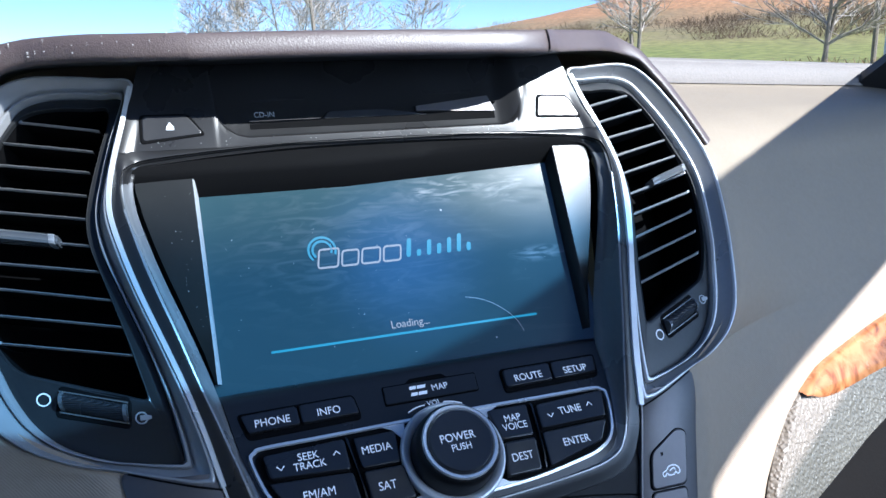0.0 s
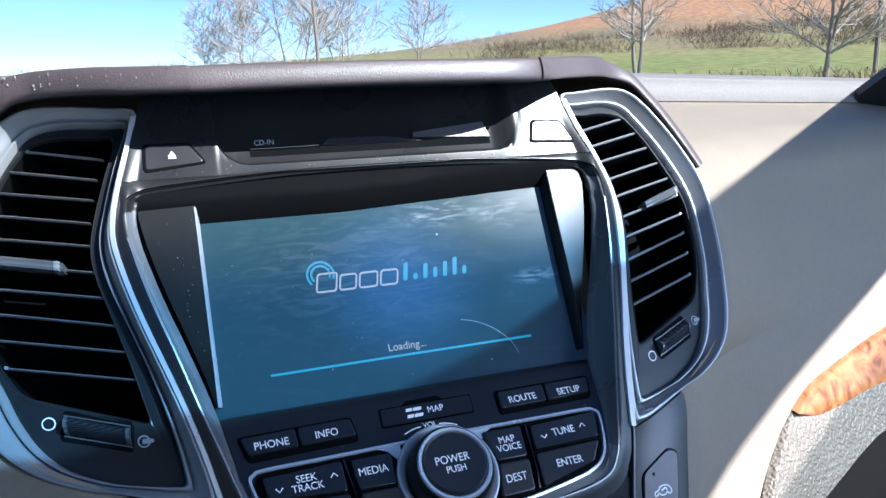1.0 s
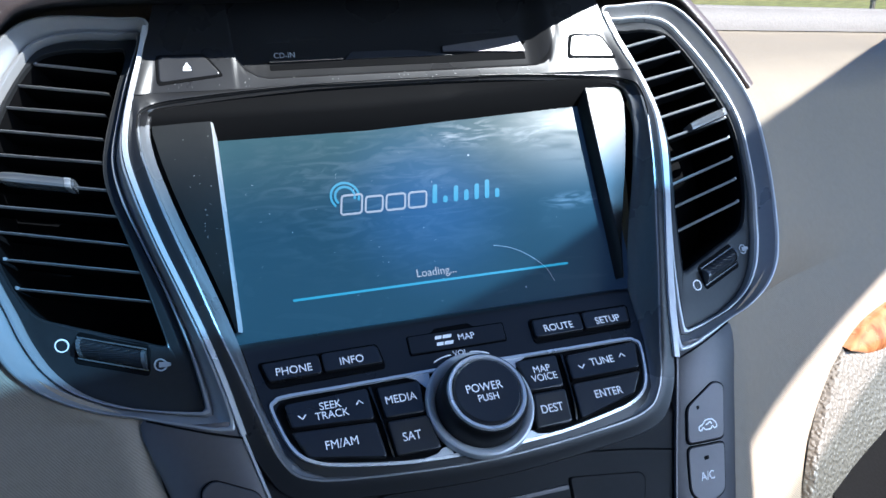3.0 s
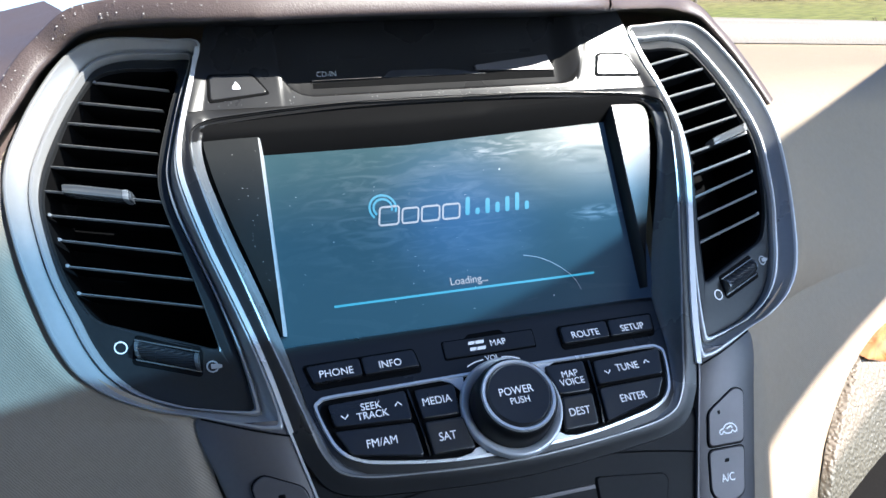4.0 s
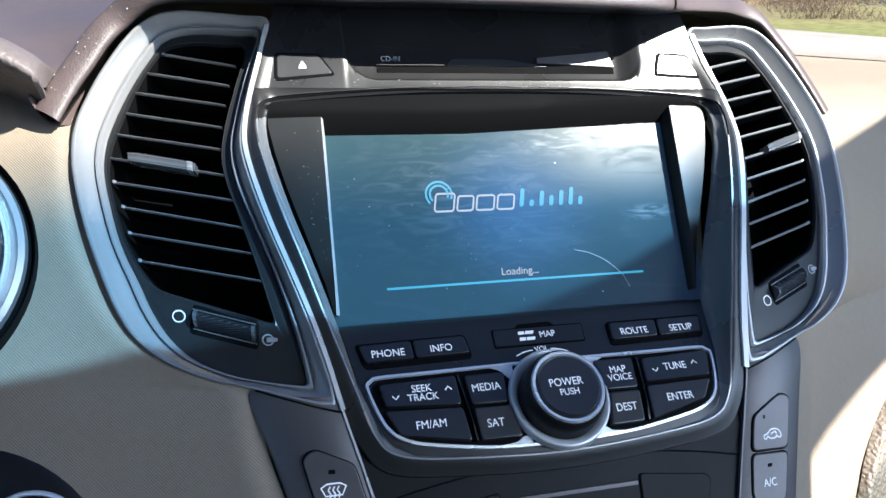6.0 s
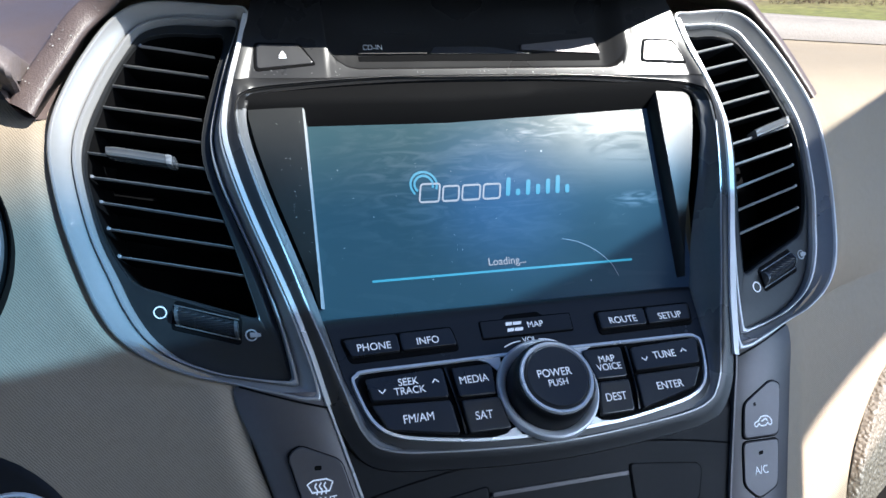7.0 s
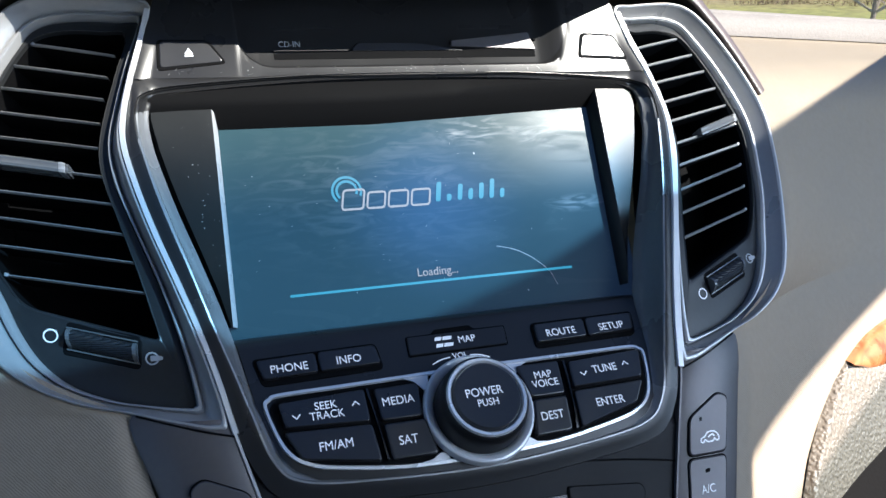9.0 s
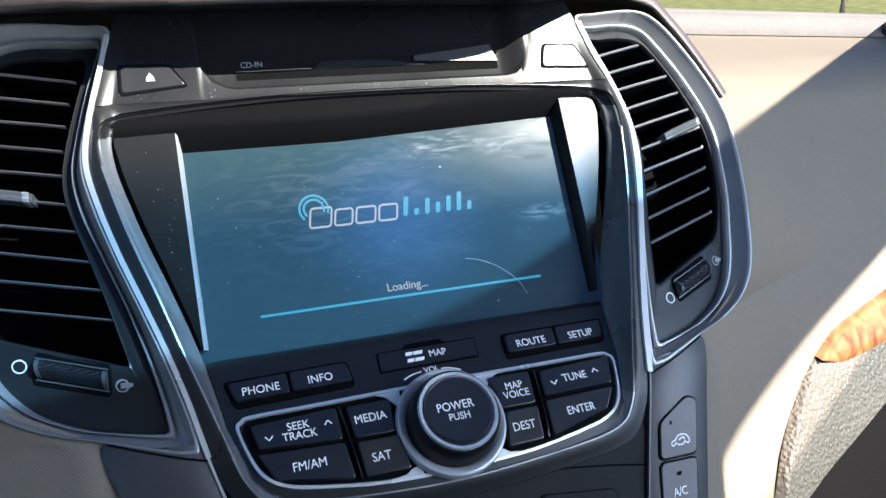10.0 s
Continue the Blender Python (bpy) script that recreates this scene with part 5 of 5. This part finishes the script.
plank("rear_glass", (-.62, -2.49, 1.552), (.62, -2.49, 1.552), (-.76, -2.50, 1.05), (.76, -2.50, 1.05), .006, DARKW, body)
plank("tail_wall", (-.78, -2.5, 1.05), (.78, -2.5, 1.05), (-.78, -2.5, .3), (.78, -2.5, .3), .03, LINING, body)
plank("floor_pan", (-.80, .7, .30), (-.80, -2.55, .30), (.80, .7, .30), (.80, -2.55, .30), .02, CARPET, body)
plank("firewall", (-.80, .80, 1.13), (.80, .80, 1.13), (-.80, .80, .3), (.80, .80, .3), .03, CARPET, body)
for s_ in (1, -1):
    seat = thing("front_seat", "grey leather front seat with headrest", "car seat", "front seats")
    for nm, pts in (("cushion", [(-.25, .25, -.45, -.95, .50, .66)]), ("backrest", [(-.24, .24, -.95, -1.12, .62, 1.22)]), ("headrest", [(-.13, .13, -1.06, -1.15, 1.27, 1.45)])):
        x0, x1, y0, y1, z0, z1 = pts[0]
        bm = bmesh.new()
        bmesh.ops.create_cube(bm, size=1)
        for v in bm.verts:
            v.co = Vector((s_ * .38 + (x0 + x1) / 2 + v.co.x * (x1 - x0), (y0 + y1) / 2 + v.co.y * (y0 - y1) - (.10 * (v.co.z + .5) if nm == "backrest" else 0), (z0 + z1) / 2 + v.co.z * (z1 - z0)))
        bmesh.ops.bevel(bm, geom=bm.edges[:], offset=.045, segments=4, affect="EDGES")
        me = bpy.data.meshes.new(nm)
        bm.to_mesh(me)
        bm.free()
        me.materials.append(SEAT)
        me.shade_smooth()
        o = new(nm, me)
        o.parent = seat

# ---- windscreen with its shade band ----
glass = thing("windscreen", "sloping windscreen with a blue-green shade band at the top", "windscreen", kind="structure")
rows = []
for f in (-.08, 0, .12, .3, .6, 1.0):
    rows.append([(u * (.487 + .186 * f), -.47 + 1.26 * f + (.06 - .36 * f) * u * u, 1.566 - .40 * f - (.004 + .10 * f) * u * u) for u in (-1, -.66, -.33, 0, .33, .66, 1)])
sheet("pane", rows, SHADEBAND, glass, k=3)

# ---- ground and surroundings ----
def hill_z(X, Y):
    d = math.hypot(X, Y)
    h = 27 * math.exp(-((X - 165) / 78) ** 2 - ((Y - 120) / 75) ** 2) + 2.2 * math.exp(-((d - 160) / 70) ** 2)
    h += 3.0 * noise.noise(Vector((X * .008, Y * .008, 3))) * min(1, d / 250)
    return h * min(1, max(0, d - 8) / 60) + (.12 * noise.noise(Vector((X * .2, Y * .2, 0))) if d > 12 else 0)


gv, gf, GN_ = [], [], 120
for i in range(GN_ + 1):
    for j in range(GN_ + 1):
        x, y = i / GN_ * 2 - 1, j / GN_ * 2 - 1
        X, Y = 1500 * x * abs(x) ** 1.2, 1500 * y * abs(y) ** 1.2
        gv.append((X, Y, hill_z(X, Y)))
for i in range(GN_):
    for j in range(GN_):
        a = i * (GN_ + 1) + j
        gf.append((a, a + 1, a + GN_ + 2, a + GN_ + 1))
ground = part("ground", gv, gf, GRASS)
tagged(ground, "green grass field rising to a dry orange hill", "ground", kind="structure")


def spot(bearing, dist):
    a = radians(bearing)
    X, Y = -.12 + dist * math.sin(a), -.35 + dist * math.cos(a)
    return X, Y, hill_z(X, Y)


def limb(vs, fs, a, b, r0, r1, sides):
    d = (b - a).normalized()
    u = d.cross(Vector((.3, .2, 1))).normalized()
    w = d.cross(u)
    k = len(vs)
    for p, r in ((a, max(r0, .012)), (b, max(r1, .011))):
        for s_ in range(sides):
            t = 2 * math.pi * s_ / sides
            vs.append(p + (u * math.cos(t) + w * math.sin(t)) * r)
    fs += [(k + s_, k + (s_ + 1) % sides, k + sides + (s_ + 1) % sides, k + sides + s_) for s_ in range(sides)]


def bare_tree(bearing, dist, height, girth, seed, low=.15, spread=.55, stems=1):
    """A leafless tree: tapering leaders that fork all the way up into ever finer twigs."""
    rnd = random.Random(seed)
    t = thing("bare_tree", "leafless tree with grey trunk and fine twigs", "tree", "bare trees in the field")
    base = Vector(spot(bearing, dist))
    cv, cf = [], []

    def shoot(p, d, length, r, level):
        n = 4 if level == 1 else 3
        for k in range(n):
            q = p + d * (length / n)
            limb(cv, cf, p, q, r * (1 - .7 * k / n), r * (1 - .7 * (k + 1) / n), 4 if level == 1 else 3)
            p = q
            d = (d + Vector((rnd.uniform(-1, 1), rnd.uniform(-1, 1), rnd.uniform(-.25, .55))) * .22).normalized()
            if level < 3:
                for _ in range(2 if level < 2 else 1 + (k == n - 1)):
                    side = (d + Vector((rnd.uniform(-1, 1), rnd.uniform(-1, 1), rnd.uniform(-.35, .6))) * (spread + .3)).normalized()
                    shoot(p, side, length * rnd.uniform(.42, .68), r * (1 - .6 * (k + 1) / n) * .5, level + 1)

    for s_ in range(stems):
        tv, tf = [], []
        a = rnd.uniform(0, 6.28) + 6.28 * s_ / stems
        tilt = rnd.uniform(.10, .26) if stems > 1 else .05
        d = Vector((math.cos(a) * tilt, math.sin(a) * tilt, 1)).normalized()
        p = base + Vector((math.cos(a), math.sin(a), 0)) * .2 * (stems > 1) + Vector((0, 0, -.2))
        tall, n = height * rnd.uniform(.85, 1.05), 11
        for k in range(n):
            f = k / n
            q = p + d * (tall / n)
            limb(tv, tf, p, q, girth * .6 * (1 - .88 * f), girth * .6 * (1 - .88 * (k + 1) / n), 8)
            p = q
            d = (d + Vector((rnd.uniform(-1, 1), rnd.uniform(-1, 1), .5)) * .07).normalized()
            if f >= low:
                for _ in range(2):
                    a = rnd.uniform(0, 6.28)
                    side = (d * (.55 + .5 * f) + Vector((math.cos(a), math.sin(a), 0)) * (spread + .25)).normalized()
                    shoot(p, side, tall * (.40 - .26 * f) * rnd.uniform(.7, 1.15), girth * .34 * (1 - .8 * f), 1)
        part("trunk", tv, tf, BARK, t)
    part("crown", cv, cf, TWIG, t)
    return t


for row in ((5.4, 62, 5.6, .06, 3, .05, .80, 2), (8.0, 60, 6.2, .06, 7, .05, .80, 3), (11.2, 46, 7.5, .09, 11, .08, .60, 2), (12.8, 44, 10.5, .20, 13, .25, .45, 1), (14.4, 50, 6.8, .07, 17, .08, .65, 3),
            (19.4, 52, 6.2, .08, 21, .10, .65, 2), (34.6, 34, 5.6, .17, 5, .20, 1.0, 2), (45.4, 28, 6.0, .15, 31, .15, .80, 2)):
    bare_tree(*row)

# far thicket along the foot of the hill, and dry brush before the shed
rnd = random.Random(4)


def thicket(name, label, places, mat, blades, h0):
    vs, fs = [], []
    for bearing, dist in places:
        X, Y, Z = spot(bearing, dist)
        for _ in range(blades):
            p = Vector((X + rnd.gauss(0, 1.6), Y + rnd.gauss(0, 1.6), Z - .1))
            q = p + Vector((rnd.gauss(0, .55), rnd.gauss(0, .55), rnd.uniform(.2, 1))) * h0
            k = len(vs)
            w = Vector((rnd.uniform(-1, 1), rnd.uniform(-1, 1), 0)).normalized() * .02 * h0
            vs += [p - w, p + w, q + w * .3, q - w * .3]
            fs.append((k, k + 1, k + 2, k + 3))
            m_ = (p + q) / 2
            r_ = m_ + Vector((rnd.gauss(0, .4), rnd.gauss(0, .4), .45)) * h0 * .6
            vs += [m_ - w * .6, m_ + w * .6, r_]
            fs.append((k + 4, k + 5, k + 6))
    o = part(name, vs, fs, mat)
    return tagged(o, label, "brush", kind="stuff")


thicket("dry_brush", "tangle of dry tan brush and weeds", [(rnd.uniform(42, 54), rnd.uniform(19, 25)) for _ in range(26)], DRY, 90, 1.1)
thicket("hill_thicket", "brown leafless thicket at the foot of the hill", [(rnd.uniform(25, 52), rnd.uniform(75, 105)) for _ in range(44)], BRUSH, 130, 1.3)
thicket("far_thicket", "distant brown scrub along the field edge", [(rnd.uniform(-8, 27), rnd.uniform(120, 150)) for _ in range(36)], TWIG, 40, 1.5)

# white shed and a post
shed = thing("white_shed", "white sided building with a shallow grey roof", "building")
sx, sy, sz = spot(57.2, 36)
ang = radians(-62)
ux, uy = Vector((math.cos(ang), math.sin(ang), 0)), Vector((-math.sin(ang), math.cos(ang), 0))


def box3(name, c, lx, ly, z0, z1, mat, parent):
    c = Vector(c)
    v = [c + ux * a * lx / 2 + uy * b * ly / 2 + Vector((0, 0, z)) for z in (z0, z1) for a, b in ((-1, -1), (1, -1), (1, 1), (-1, 1))]
    return part(name, v, [(0, 1, 2, 3), (4, 5, 6, 7), (0, 1, 5, 4), (1, 2, 6, 5), (2, 3, 7, 6), (3, 0, 4, 7)], mat, parent, smooth=False)


box3("wall", (sx, sy, sz), 9, 6, -.3, 3.6, SIDING, shed)
box3("roof", (sx, sy, sz), 10, 7, 3.6, 3.85, ROOFM, shed)
post = thing("wooden_post", "weathered wooden post standing by the brush", "post")
px_, py_, pz_ = spot(48.6, 30)
path_tube("post", [(px_, py_, pz_ - .3), (px_, py_, pz_ + 3.5)], .08, BARK, post)
